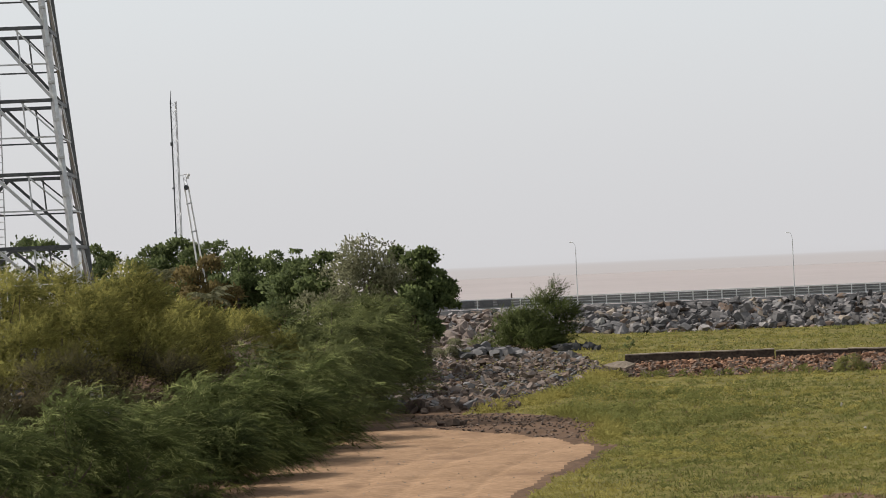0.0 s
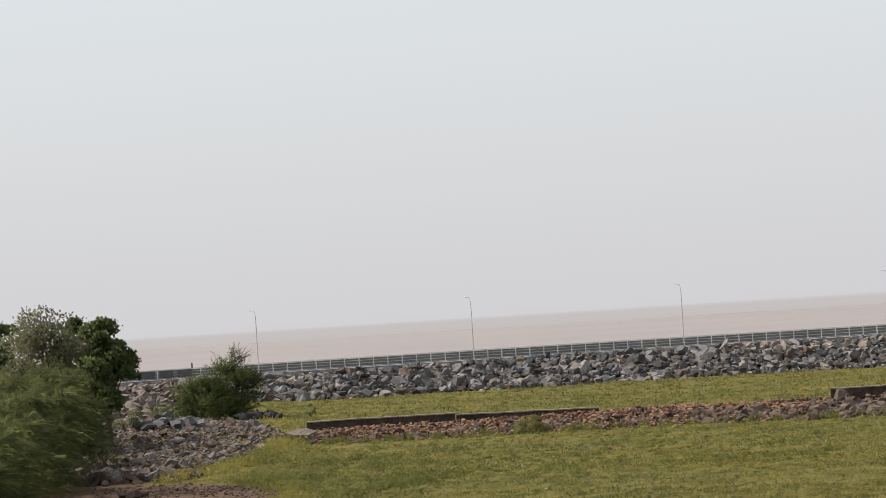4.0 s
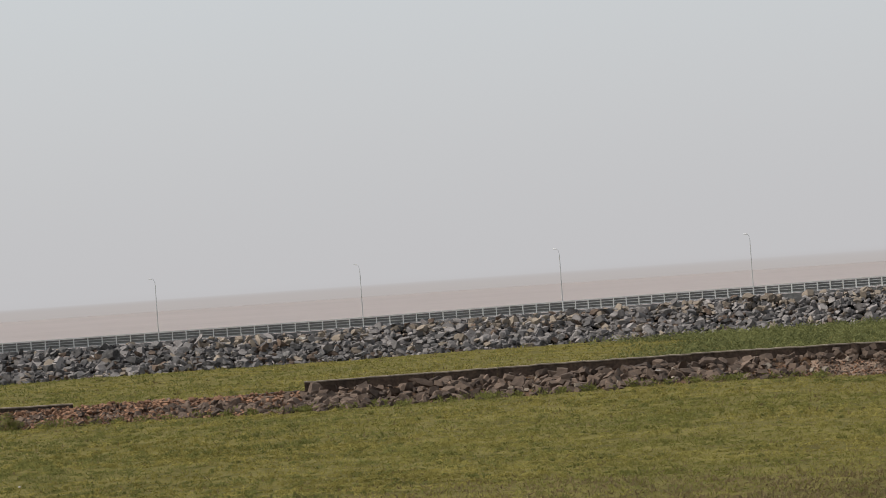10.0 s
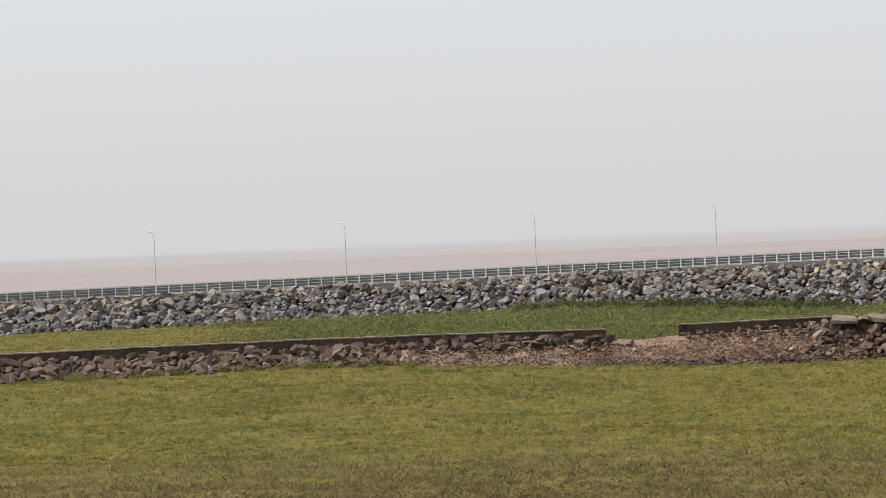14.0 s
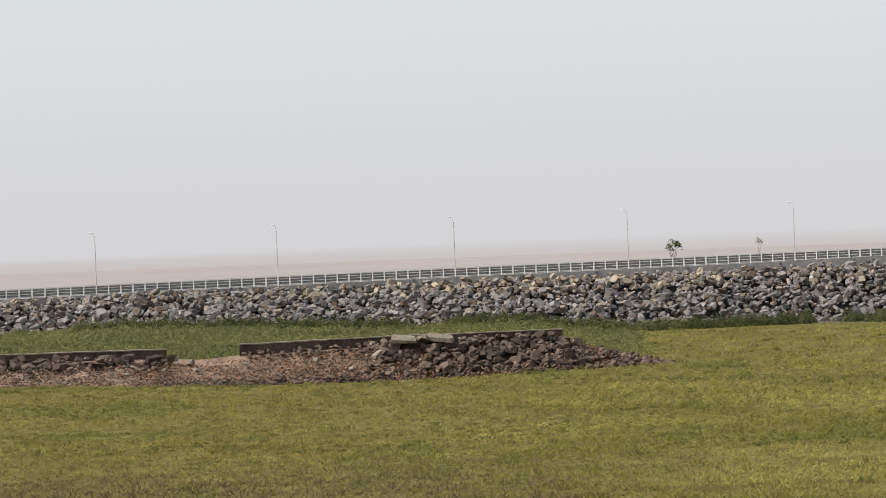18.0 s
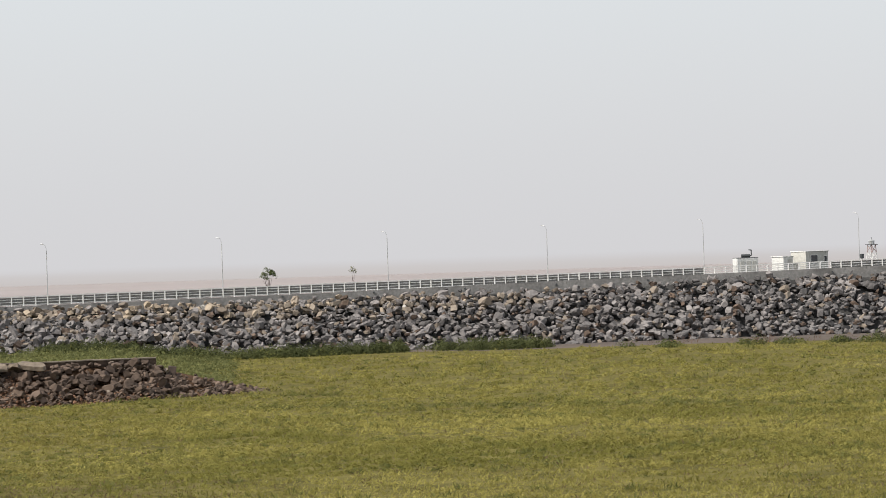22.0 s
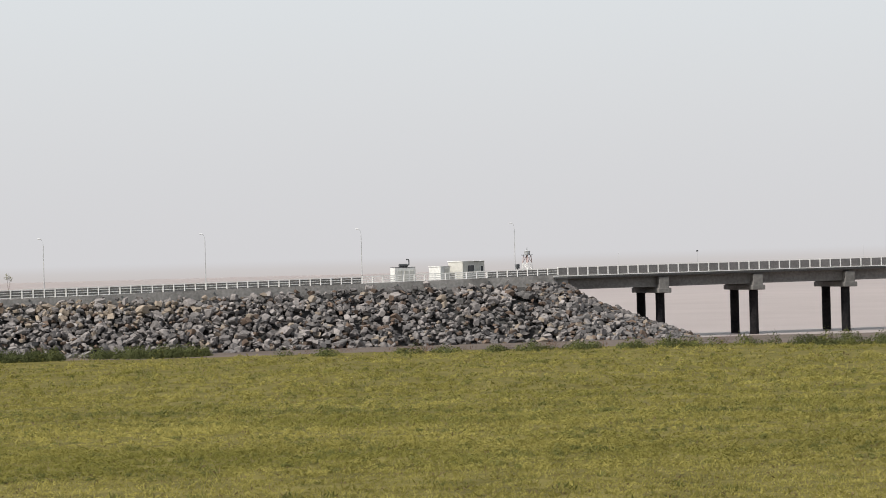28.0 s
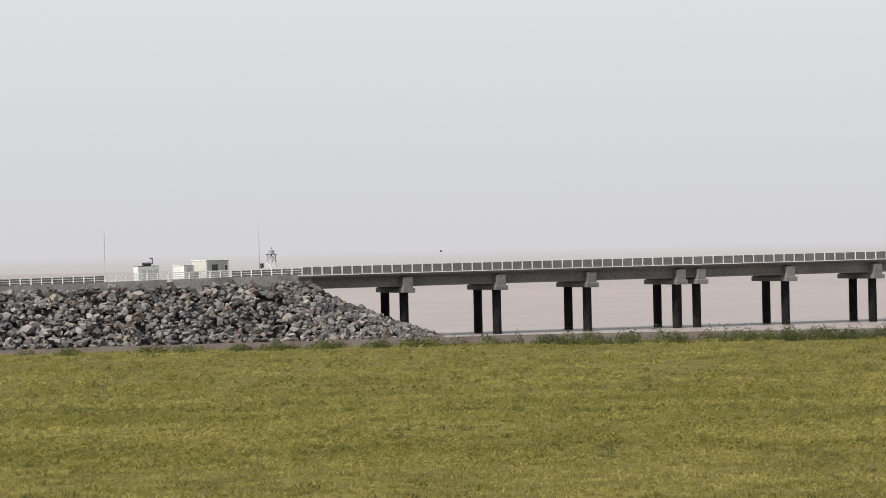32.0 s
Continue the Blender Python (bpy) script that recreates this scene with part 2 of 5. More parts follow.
CONCRETE = material("concrete", (0.20, 0.195, 0.19), (0.34, 0.33, 0.32), 0.85, 0.25, 3.0, 0.25, tint=(0.15, 0.145, 0.14), tint_scale=0.3)
GIRDER = material("girder_concrete", (0.13, 0.126, 0.123), (0.23, 0.222, 0.214), 0.85, 0.25, 3.0, 0.2)
BENT = material("bent_concrete", (0.125, 0.122, 0.118), (0.215, 0.208, 0.20), 0.85, 0.25, 3.0, 0.2)
PILE = material("pile_coating", (0.008, 0.008, 0.01), (0.026, 0.024, 0.025), 0.9, 0.5, 3.0, 0.2, spec=0.1)
RAIL = material("pale_rail_paint", (0.62, 0.62, 0.61), (0.80, 0.80, 0.79), 0.5, 0.5, 5.0, 0.05)
BAR_GREY = material("grey_bars", (0.085, 0.087, 0.09), (0.15, 0.152, 0.155), 0.6, 0.5, 5.0, 0.05)
MESH_PANEL = material("grey_mesh_panel", (0.115, 0.112, 0.114), (0.178, 0.173, 0.175), 0.6, 0.5, 5.0, 0.1)
RAIL_PANEL = material("railing_panel_grey", (0.17, 0.168, 0.168), (0.25, 0.247, 0.247), 0.6, 0.5, 5.0, 0.1)
MID_RAIL = material("weathered_rail_paint", (0.46, 0.46, 0.455), (0.62, 0.62, 0.61), 0.55, 0.5, 5.0, 0.05)
ASPHALT = material("asphalt", (0.04, 0.04, 0.042), (0.065, 0.065, 0.065), 0.9, 0.3, 6.0, 0.3)
POLE = material("lamp_pole_steel", (0.45, 0.46, 0.47), (0.62, 0.63, 0.63), 0.5, 0.5, 4.0, 0.05, metal=0.4)
LAMP_GLASS = material("lamp_head", (0.75, 0.76, 0.78), (0.85, 0.85, 0.86), 0.3, 1.0, 5.0, 0)
BARK = material("bark", (0.06, 0.045, 0.035), (0.14, 0.11, 0.085), 0.9, 1.0, 6.0, 0.5)
STEEL = material("tower_steel", (0.42, 0.43, 0.44), (0.60, 0.61, 0.62), 0.5, 0.4, 4.0, 0.05, metal=0.5)
DARK_STEEL = material("dark_steel", (0.06, 0.065, 0.07), (0.12, 0.125, 0.13), 0.5, 0.4, 4.0, 0.05, metal=0.4)
WHITE = material("white_paint", (0.62, 0.62, 0.60), (0.80, 0.80, 0.78), 0.5, 0.4, 4.0, 0.05)
CREAM = material("cream_panel", (0.47, 0.465, 0.43), (0.61, 0.60, 0.56), 0.55, 0.3, 3.0, 0.05)
GLASS = material("window_glass", (0.03, 0.035, 0.04), (0.06, 0.065, 0.07), 0.15, 1.0, 3.0, 0, spec=0.6)
RED = material("faded_red_paint", (0.42, 0.29, 0.27), (0.55, 0.43, 0.41), 0.6, 1.0, 4.0, 0.05)


def sea_material():
    m = material("silty_sea", (0.270, 0.226, 0.215), (0.322, 0.273, 0.260), 0.45, 0.004, 0.05, 0, spec=0.25)
    n, l = m.node_tree.nodes, m.node_tree.links
    geo, wave, relief = n.new("ShaderNodeNewGeometry"), n.new("ShaderNodeTexNoise"), n.new("ShaderNodeBump")
    wave.inputs["Scale"].default_value, wave.inputs["Detail"].default_value = 0.35, 5
    relief.inputs["Strength"].default_value, relief.inputs["Distance"].default_value = 0.35, 0.4
    l.new(geo.outputs["Position"], wave.inputs["Vector"])
    l.new(wave.outputs["Fac"], relief.inputs["Height"])
    l.new(relief.outputs[0], n["Principled BSDF"].inputs["Normal"])
    return m


SEA = sea_material()

# ---- the lie of the land ----
POLES = [2.71, 7.12, 11.42, 15.60, 19.70, 23.59, 27.48, 31.17, 34.80, 38.35, 41.73, 45.0, 48.19, 51.33]


def bank_d(az):
    """Distance of the causeway's near parapet."""
    return 305 + 43 * (np.clip(az - 8, 0, 60) / 44) ** 2.2


def rail_z(az):
    return height(np.interp(az, [-20, 0, 15, 24, 33, 37, 44, 48, 52.3], [-.76, -.76, -.75, -.66, -.555, -.515, -.44, -.39, -.315]), bank_d(az))


def crest_z(az):
    return height(np.interp(az, [-20, 2.6, 9, 14.5, 23.7, 28, 37, 46, 48, 52.3], [-1.0, -1.0, -.93, -.95, -.84, -.785, -.75, -.645, -.59, -.565]), bank_d(az))


def wall_d(az):
    """Distance of the old broken wall."""
    return 206 / np.cos(np.radians(az - 14))


def ground_z(az, d):
    az, d = np.asarray(az, float), np.asarray(d, float)
    right = 2.0 - 1.5 * step(110, 235, d) - 0.06 * step(235, 335, d)
    front = 2.1 + (right - 2.1) * step(22, 33, az)
    w = step(wall_d(np.clip(az, -20, 50)) - 0.3, wall_d(np.clip(az, -20, 50)) + 1.2, d)
    mound = 0.9 * step(166, 215, d)
    back = 2.1 + (0.6 + 0 * d) * w
    left = 2.1 + mound
    side = step(2.6, 3.8, az)
    near_left = left + (back - left) * side
    fill = 1 - 0.42 * step(28, 34, az) - 0.58 * step(35.6, 38.4, az)
    z = np.where(w > 0.001, front + (np.maximum(near_left, 2.1 + 0.6 * w) - front) * fill * w, front)
    z = np.where((az < 3.8) & (w <= 0.001), front + (left - front) * (1 - side), z)
    z = z + 0.05 * wobble(d * np.sin(np.radians(az)), d * np.cos(np.radians(az)), 3.0) + 0.08 * wobble(d * np.sin(np.radians(az)), d * np.cos(np.radians(az)), 11.0, 3)
    z = z + 0.26 * wobble(d * np.sin(np.radians(az)), d * np.cos(np.radians(az)), 1.9, 8) * step(165, 225, d) * step(36, 41, az) * (d < 296)
    for rut, width in ((-2.75, 0.45), (-1.75, 0.45), (-0.2, 0.3)):
        off = (az - rut - 0.052 * (d - 100) - 0.0006 * (d - 100) ** 2) * d * 0.01745
        z = z - 0.09 * np.exp(-(off / width) ** 2) * step(85, 95, d) * (1 - step(140, 152, d)) * (az < 4)
    z = np.where(d > 335, z - (z + 0.1) * step(335, 356, d), z)
    sea = step(-6, -3, az)
    behind = step(bank_d(az) + 4, bank_d(az) + 22, d)
    z = z + (-2.5 - z) * sea * behind
    return z + (-3 - z) * step(700, 1000, d)


def inside(az, d, poly):
    """Which points lie in a polygon of (bearing, distance) corners."""
    hit = np.zeros(np.shape(az), bool)
    for (a0, d0), (a1, d1) in zip(poly, poly[1:] + poly[:1]):
        cross = ((d0 > d) != (d1 > d)) & (az < (a1 - a0) * (d - d0) / (d1 - d0 + 1e-9) + a0)
        hit ^= cross
    return hit


UNDER = [(-12, 90), (-5.6, 104), (-4.8, 113), (-2.1, 150), (-1.0, 160), (-5.0, 185), (-12, 185)]
TRACK = [(-7.5, 92), (-4.65, 113), (-1.9, 150), (-0.9, 157), (1.2, 147), (3.05, 134.5), (2.6, 124), (1.12, 106.5), (0.6, 92)]
VERGE = [(0.2, 92), (0.9, 106), (2.4, 124), (3.0, 136), (3.5, 135), (2.98, 123), (1.42, 105.5), (0.85, 92)]
WET = [(-1.6, 152), (-0.6, 168), (1.2, 164), (2.85, 159), (3.4, 141), (3.05, 134), (1.2, 146), (-0.8, 155)]
NEAR_TRACK = [(-1, 84), (1, 98), (5.9, 102), (7.6, 101.2), (12.2, 98.3), (18, 98.3), (22.7, 96.5), (25.7, 92.5), (30.7, 86.5), (32, 84)]
SHORE_BAND = [(38.6, 313), (41, 309), (45, 309), (52, 308), (60, 307), (75, 307), (75, 420), (38, 420)]


def zone(az, d):
    wa = az + 0.25 * wobble(az * 3, d, 5.0, 1)
    wd = d + 1.2 * wobble(az * 4, d * 0.7, 1.7, 2)
    z = np.zeros(np.shape(az), int)
    z[inside(wa, wd, TRACK)] = 1
    z[inside(wa, wd, WET)] = 2
    z[inside(wa, wd, VERGE) & (z == 0)] = 2
    z[inside(wa, wd, UNDER)] = 2
    z[inside(wa, wd, NEAR_TRACK)] = 2
    z[inside(wa, wd, SHORE_BAND)] = 3
    z[(az + 0.3 * wobble(d, d, 4.0) < 0.2) & (d > 150) & (d < 268) & (z == 0)] = 2
    z[(az + 0.2 * wobble(d, d, 4.0) < 1.7) & (d > 250) & (d < 303) & (z == 0)] = 2
    z[(d > bank_d(az) - 2) & (az > -4)] = 3
    return z


def build_ground():
    az = np.concatenate([np.arange(-180, -12, 6), np.arange(-12, -5, 0.2), np.arange(-5, 4.5, 0.07), np.arange(4.5, 67, 0.2), np.arange(67, 180, 5), [180.0]])
    el = np.arange(6.4, 1.42, -0.06)
    d = np.concatenate([[0.02, 20, 45, 65], 9.0 / np.tan(np.radians(el)), [370, 385, 420, 600, 900, 1400, 1850]])
    d = np.unique(np.concatenate([d, np.arange(90, 172, 0.45)]))
    A, D = np.meshgrid(az, d, indexing="ij")
    v = polar(A.ravel(), D.ravel(), ground_z(A, D).ravel())
    i, j = np.meshgrid(np.arange(len(az) - 1), np.arange(len(d) - 1), indexing="ij")
    a = (i * len(d) + j).ravel()
    f = np.stack([a, a + 1, a + len(d) + 1, a + len(d)], -1)
    ca, cd = (A[:-1, :-1] + A[1:, 1:]) / 2, (D[:-1, :-1] + D[1:, 1:]) / 2
    k = np.arange(0, len(az) - 2, 2) * len(d)
    f = np.concatenate([f, np.stack([np.full(len(k), len(v)), k, k + len(d), k + 2 * len(d)], -1), [[len(v), (len(az) - 3) * len(d), (len(az) - 2) * len(d), (len(az) - 1) * len(d)]]])
    v = np.concatenate([v, [(0, 0, float(ground_z(0.0, 0.02)))]])
    index = np.concatenate([zone(ca, cd).ravel(), np.zeros(len(k) + 1, int)])
    ob = put_mesh("ground", v, f, [SOIL, SAND, MUD, SHORE], index=index, smooth=True)
    tagged(ob, "grassy coastal field with sandy track and mud shore", "ground", kind="structure")


build_ground()
r_sea = np.array([2.0, 200, 320, 450, 700, 1000, 1400, 1900])
a_sea = np.radians(np.arange(0, 360, 4))
sv = np.concatenate([np.stack([r * np.sin(a_sea), r * np.cos(a_sea), 0 * a_sea], -1) for r in r_sea])
sf = np.array([[k * 90 + i, k * 90 + (i + 1) % 90, (k + 1) * 90 + (i + 1) % 90, (k + 1) * 90 + i] for k in range(7) for i in range(90)])
tagged(put_mesh("water", sv, sf[:, ::-1], SEA), "calm silty brown sea reaching a hazy horizon", "sea", kind="structure")


# ---- stones ----
def stone_shape(seed, flat=0.62):
    """A broken block: a box with skewed corners and some of them knocked off."""
    r = np.random.default_rng(seed)
    bm = bmesh.new()
    corners = np.array([(x, y, z) for x in (-1, 1) for y in (-1, 1) for z in (-1, 1)], float)
    pts = []
    for c in corners:
        if r.uniform() < 0.42:
            for k in range(3):
                q = c.copy()
                q[k] *= r.uniform(0.1, 0.6)
                pts.append(q)
        else:
            pts.append(c * r.uniform(0.85, 1.0))
    pts = np.array(pts) + r.normal(0, 0.14, (len(pts), 3))
    pts = pts / np.linalg.norm(pts, axis=1)[:, None] ** r.uniform(0.5, 1.0) * 1.12
    pts[:, 0] += 0.35 * r.normal() * pts[:, 2]
    pts *= np.array((1.0, r.uniform(0.6, 0.85), flat * r.uniform(0.65, 1.15))) * 0.86
    for p in pts:
        bm.verts.new(p)
    out = bmesh.ops.convex_hull(bm, input=bm.verts)
    bmesh.ops.delete(bm, geom=[e for e in out["geom_interior"] if isinstance(e, bmesh.types.BMVert)], context="VERTS")
    bmesh.ops.triangulate(bm, faces=bm.faces)
    bm.verts.index_update()
    v = np.array([q.co[:] for q in bm.verts])
    f = np.array([[q.index for q in g.verts] for g in bm.faces])
    bm.free()
    return v, f


STONES = [stone_shape(40 + k) for k in range(22)]


def turns(n, r, tilt=0.42):
    """Rotation matrices that lay stones mostly flat, at any heading."""
    a, b, c = r.normal(0, tilt, n), r.normal(0, tilt, n), r.uniform(0, 2 * np.pi, n)
    one, nil = np.ones(n), np.zeros(n)
    rx = np.stack([one, nil, nil, nil, np.cos(a), -np.sin(a), nil, np.sin(a), np.cos(a)], -1).reshape(n, 3, 3)
    ry = np.stack([np.cos(b), nil, np.sin(b), nil, one, nil, -np.sin(b), nil, np.cos(b)], -1).reshape(n, 3, 3)
    rz = np.stack([np.cos(c), -np.sin(c), nil, np.sin(c), np.cos(c), nil, nil, nil, one], -1).reshape(n, 3, 3)
    return rx @ ry @ rz


def heap(name, at, size, mat, parent, r, kind="stuff", label=""):
    """Many stones joined into one mesh."""
    vs, fs, base = [], [], 0
    pick = r.integers(0, len(STONES), len(at))
    rot = turns(len(at), r)
    for k, (v, f) in enumerate(STONES):
        s = np.where(pick == k)[0]
        if not len(s):
            continue
        w = np.einsum("nij,vj->nvi", rot[s], v) * size[s][:, None, None] + at[s][:, None, :]
        vs.append(w.reshape(-1, 3))
        fs.append((f[None] + (np.arange(len(s)) * len(v))[:, None, None]).reshape(-1, 3) + base)
        base += len(s) * len(v)
    ob = put_mesh(name, np.concatenate(vs), np.concatenate(fs), mat, parent)
    return tagged(ob, label, kind=kind)


stone_mesh = {}


def single_stone(name, at, size, mat, parent, r):
    """One stone as a piece of its own, on a shared mesh."""
    k = int(r.integers(0, len(STONES)))
    key = (k, mat.name)
    if key not in stone_mesh:
        me = bpy.data.meshes.new("stone")
        me.from_pydata(STONES[k][0].tolist(), [], STONES[k][1].tolist())
        me.materials.append(mat)
        stone_mesh[key] = me
    ob = new(name, stone_mesh[key])
    ob.parent = parent
    ob.matrix_local = Matrix.LocRotScale(Vector(at), Euler((r.normal(0, 0.42), r.normal(0, 0.42), r.uniform(0, 6.28))), Vector((size, size, size)))
    return ob


# ---- causeway ----
def strip(name, az, rows, mat, label, category, parent=None):
    """A long body swept along bearings; rows give its closed section as functions of (bearing) -> distance, height."""
    ring = [polar(az, d(az), z(az)) for d, z in rows]
    k = len(ring)
    v = np.stack(ring, 1).reshape(-1, 3)
    f = [[i * k + j, i * k + (j + 1) % k, (i + 1) * k + (j + 1) % k, (i + 1) * k + j] for i in range(len(az) - 1) for j in range(k)]
    ends = [[0, 1, 2, 3], [(len(az) - 1) * k + q for q in (3, 2, 1, 0)]] if k == 4 else []
    ob = put_mesh(name, v, np.array(f + ends), mat, parent)
    return tagged(ob, label, category, kind="structure") if label else ob


AZ_LINE = np.arange(-16, 52.41, 0.4)
toe_d = lambda a: bank_d(a) - 1.8 - 1.3 * (crest_z(a) - ground_z(a, bank_d(a) - 8))
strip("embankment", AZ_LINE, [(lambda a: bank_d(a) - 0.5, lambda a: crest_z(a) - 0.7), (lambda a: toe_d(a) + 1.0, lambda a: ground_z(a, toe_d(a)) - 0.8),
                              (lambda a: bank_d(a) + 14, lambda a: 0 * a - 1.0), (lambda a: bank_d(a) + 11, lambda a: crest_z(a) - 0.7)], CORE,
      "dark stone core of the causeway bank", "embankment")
deck_z = lambda a: rail_z(a) - 1.12
strip("road", AZ_LINE, [(lambda a: bank_d(a) + 0.3, lambda a: deck_z(a) - 0.1), (lambda a: bank_d(a) + 0.3, lambda a: deck_z(a) - 1.6),
                        (lambda a: bank_d(a) + 9, lambda a: deck_z(a) - 1.6), (lambda a: bank_d(a) + 9, lambda a: deck_z(a) - 0.1)], ASPHALT,
      "asphalt road along the top of the causeway", "road")
strip("parapet_kerb", AZ_LINE, [(lambda a: bank_d(a) - 0.25, lambda a: deck_z(a) + 0.05 + 0.24 * step(40, 46, a)), (lambda a: bank_d(a) - 0.25, lambda a: crest_z(a) - 1.2),
                                (lambda a: bank_d(a) + 0.28, lambda a: crest_z(a) - 1.2), (lambda a: bank_d(a) + 0.28, lambda a: deck_z(a) + 0.05 + 0.24 * step(40, 46, a))], CONCRETE,
      "low grey concrete kerb wall under the railing", "kerb wall")

rock_bank = thing("rock_armour", (0, 0, 0), "bank of large grey broken armour rocks below the causeway", "rock bank", kind="structure")


def build_armour():
    r = np.random.default_rng(11)
    n = 15500
    az = r.uniform(-3.5, 52.3, n)
    u = r.uniform(0, 1, n)
    top, low = crest_z(az), ground_z(az, toe_d(az))
    d0, d1 = bank_d(az) - 1.0, toe_d(az)
    d, z = d0 + (d1 - d0) * u, top - 0.35 + (low + 0.15 - top) * u
    size = np.clip(r.lognormal(-0.55, 0.38, n), 0.26, 1.35)
    size *= np.interp(az, [0, 12, 24, 52], [0.82, 0.76, 0.66, 0.64])
    at = polar(az, d, z) + r.normal(0, 0.14, (n, 3))
    # the rounded end of the bank, under the first span
    m = 1000
    end = polar(52.3, bank_d(52.3))
    along = polar(64.1, 383.0) - polar(52.0, 348.0)
    along = along / np.linalg.norm(along)
    side = np.array([along[1], -along[0]])
    side = side if side @ end < 0 else -side
    cone_a = np.linspace(-0.4, np.pi * 0.75, 16)
    core = [(*(end - side * 3), float(crest_z(52.3)) - 0.6)]
    for q in cone_a:
        core.append((*(end - side * 3 + along * np.cos(q - 0.6) * 15.0 + side * (np.sin(q - 0.6) * 12.0)), -0.6))
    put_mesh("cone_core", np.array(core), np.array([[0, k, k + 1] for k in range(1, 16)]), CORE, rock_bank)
    ang, rad = r.uniform(-0.25, np.pi / 2, m), np.sqrt(r.uniform(0.0, 1, m))
    ez = crest_z(np.array(52.3))
    run_a, run_s = 17.4, float(bank_d(52.3) - toe_d(np.array(52.3)))
    xy = end + (along[None] * (np.cos(ang) * rad * run_a)[:, None]) + (side[None] * (np.sin(ang) * rad * run_s)[:, None])
    xy2 = end - side * 5 + along[None] * (rad * run_a)[:, None] - side[None] * r.uniform(-5, 5, m)[:, None]
    e1 = np.concatenate([xy, (ez - 0.45 - (ez - 0.25) * rad ** 0.78)[:, None]], 1)
    e2 = np.concatenate([xy2, (ez - 0.45 - (ez - 0.25) * rad ** 0.78)[:, None]], 1)
    s3, u3 = r.uniform(-4.0, 0.6, 300), r.uniform(0, 1, 300)
    xy3 = end + along[None] * s3[:, None] + side[None] * (1.0 + u3 * (run_s - 1.5))[:, None]
    e1 = np.concatenate([e1, np.concatenate([xy3, (ez - 0.4 - (ez - 0.2) * u3)[:, None]], 1)])
    at = np.concatenate([at, e1, e2])
    size = np.concatenate([size, np.clip(r.lognormal(-0.88, 0.36, 2 * m + 300), 0.22, 0.8)])
    az = np.concatenate([az, np.full(2 * m + 300, 53.0)])
    near_top = np.concatenate([u < 0.3, np.zeros(2 * m + 300, bool)])
    warm = r.uniform(size=len(az)) < np.where(near_top & (az > 12) & (az < 45), 0.42, 0.06)
    pale = r.uniform(size=len(az)) < 0.003
    ruddy = (r.uniform(size=len(az)) < 0.12) & ~warm & ~pale
    cream = near_top & (az > 31) & (az < 43.5) & ~warm & ~pale & (r.uniform(size=len(az)) < 0.36 * np.exp(-((az - 37) / 4.5) ** 2))
    ruddy &= ~cream
    piece = (az > 2.5) & (az < 11) & ~warm & ~pale & ~ruddy
    chosen = np.where(piece)[0][:290]
    rest = np.ones(len(az), bool)
    rest[chosen] = False
    heap("cream_rocks", at[cream], size[cream] * 1.05, ROCK_CREAM, rock_bank, r)
    rest &= ~cream
    plain = rest & ~warm & ~pale & ~ruddy
    gloomy = plain & (r.uniform(size=len(az)) < np.interp(az, [2, 10, 18, 26, 44, 48, 53], [0.7, 0.7, 0.45, 0.15, 0.1, 0.3, 0.5]))
    plain &= ~gloomy
    heap("armour_rocks", at[plain], size[plain], ROCK, rock_bank, r)
    heap("dark_rocks", at[gloomy], size[gloomy], ROCK_DARK, rock_bank, r)
    heap("ruddy_rocks", at[rest & ruddy], size[rest & ruddy], RUBBLE, rock_bank, r)
    heap("weathered_rocks", at[rest & warm], size[rest & warm], ROCK_WARM, rock_bank, r)
    heap("pale_rocks", at[rest & pale], size[rest & pale] * 0.9, ROCK_PALE, rock_bank, r)
    for k in chosen:
        single_stone("rock", at[k], size[k], ROCK_PIECE, rock_bank, r)


build_armour()


# ---- railing and lamps of the causeway ----
def build_railing(a0, a1, n):
    mid = (a0 + a1) / 2
    base = polar(mid, bank_d(mid), deck_z(mid))
    closed = mid < 47.5 or mid > 50.8
    ob = thing("railing", base, "white painted steel railing with dull grey panels between its posts" if closed else "white painted open steel railing with two rails on the kerb", "railing", "causeway railings")
    az = np.linspace(a0, a1, n + 1)
    p = polar(az, bank_d(az), deck_z(az)) - base
    post = panel = None
    for k, q in enumerate(p[:-1]):
        m = pose(q[0], q[1], q[2] + 0.55, 0, 0, -mid)
        if post is None:
            post = part("post", box(bmesh.new(), (0.12 if mid < 24 else 0.15, 0.12, 1.15), None, 0.012), RAIL, ob)
            post.matrix_local = m
        else:
            share("post", post, ob, m)
        if closed:
            way = p[k + 1] - q
            c = (q + p[k + 1]) / 2
            m = pose(c[0], c[1], c[2] + 0.56, 0, 0, math.degrees(math.atan2(way[1], way[0]))) @ Matrix.Translation((0, 0.09, 0))
            if panel is None:
                panel = part("panel", box(bmesh.new(), (float(np.hypot(way[0], way[1])) - 0.1, 0.03, 0.92), None, 0.006), RAIL_PANEL, ob, "dull grey panel")
                panel.matrix_local = m
            else:
                share("panel", panel, ob, m)
    for z, h, w in ((1.10, 0.11, 0.1), (0.80, 0.07, 0.07), (0.50, 0.07, 0.07), (0.19, 0.08, 0.07)) if closed else ((1.10, 0.12, 0.1), (0.86, 0.07, 0.05), (0.62, 0.10, 0.07), (0.36, 0.08, 0.05)):
        bm = bmesh.new()
        for s in range(0, n, 3):
            a, b = p[s], p[min(s + 3, n)]
            bar(bm, a + (0, 0, z), b + (0, 0, z), w, h)
        part("top_rail" if z > 1 else "rail", bm, RAIL if z > 1 or mid > 21 else MID_RAIL, ob)


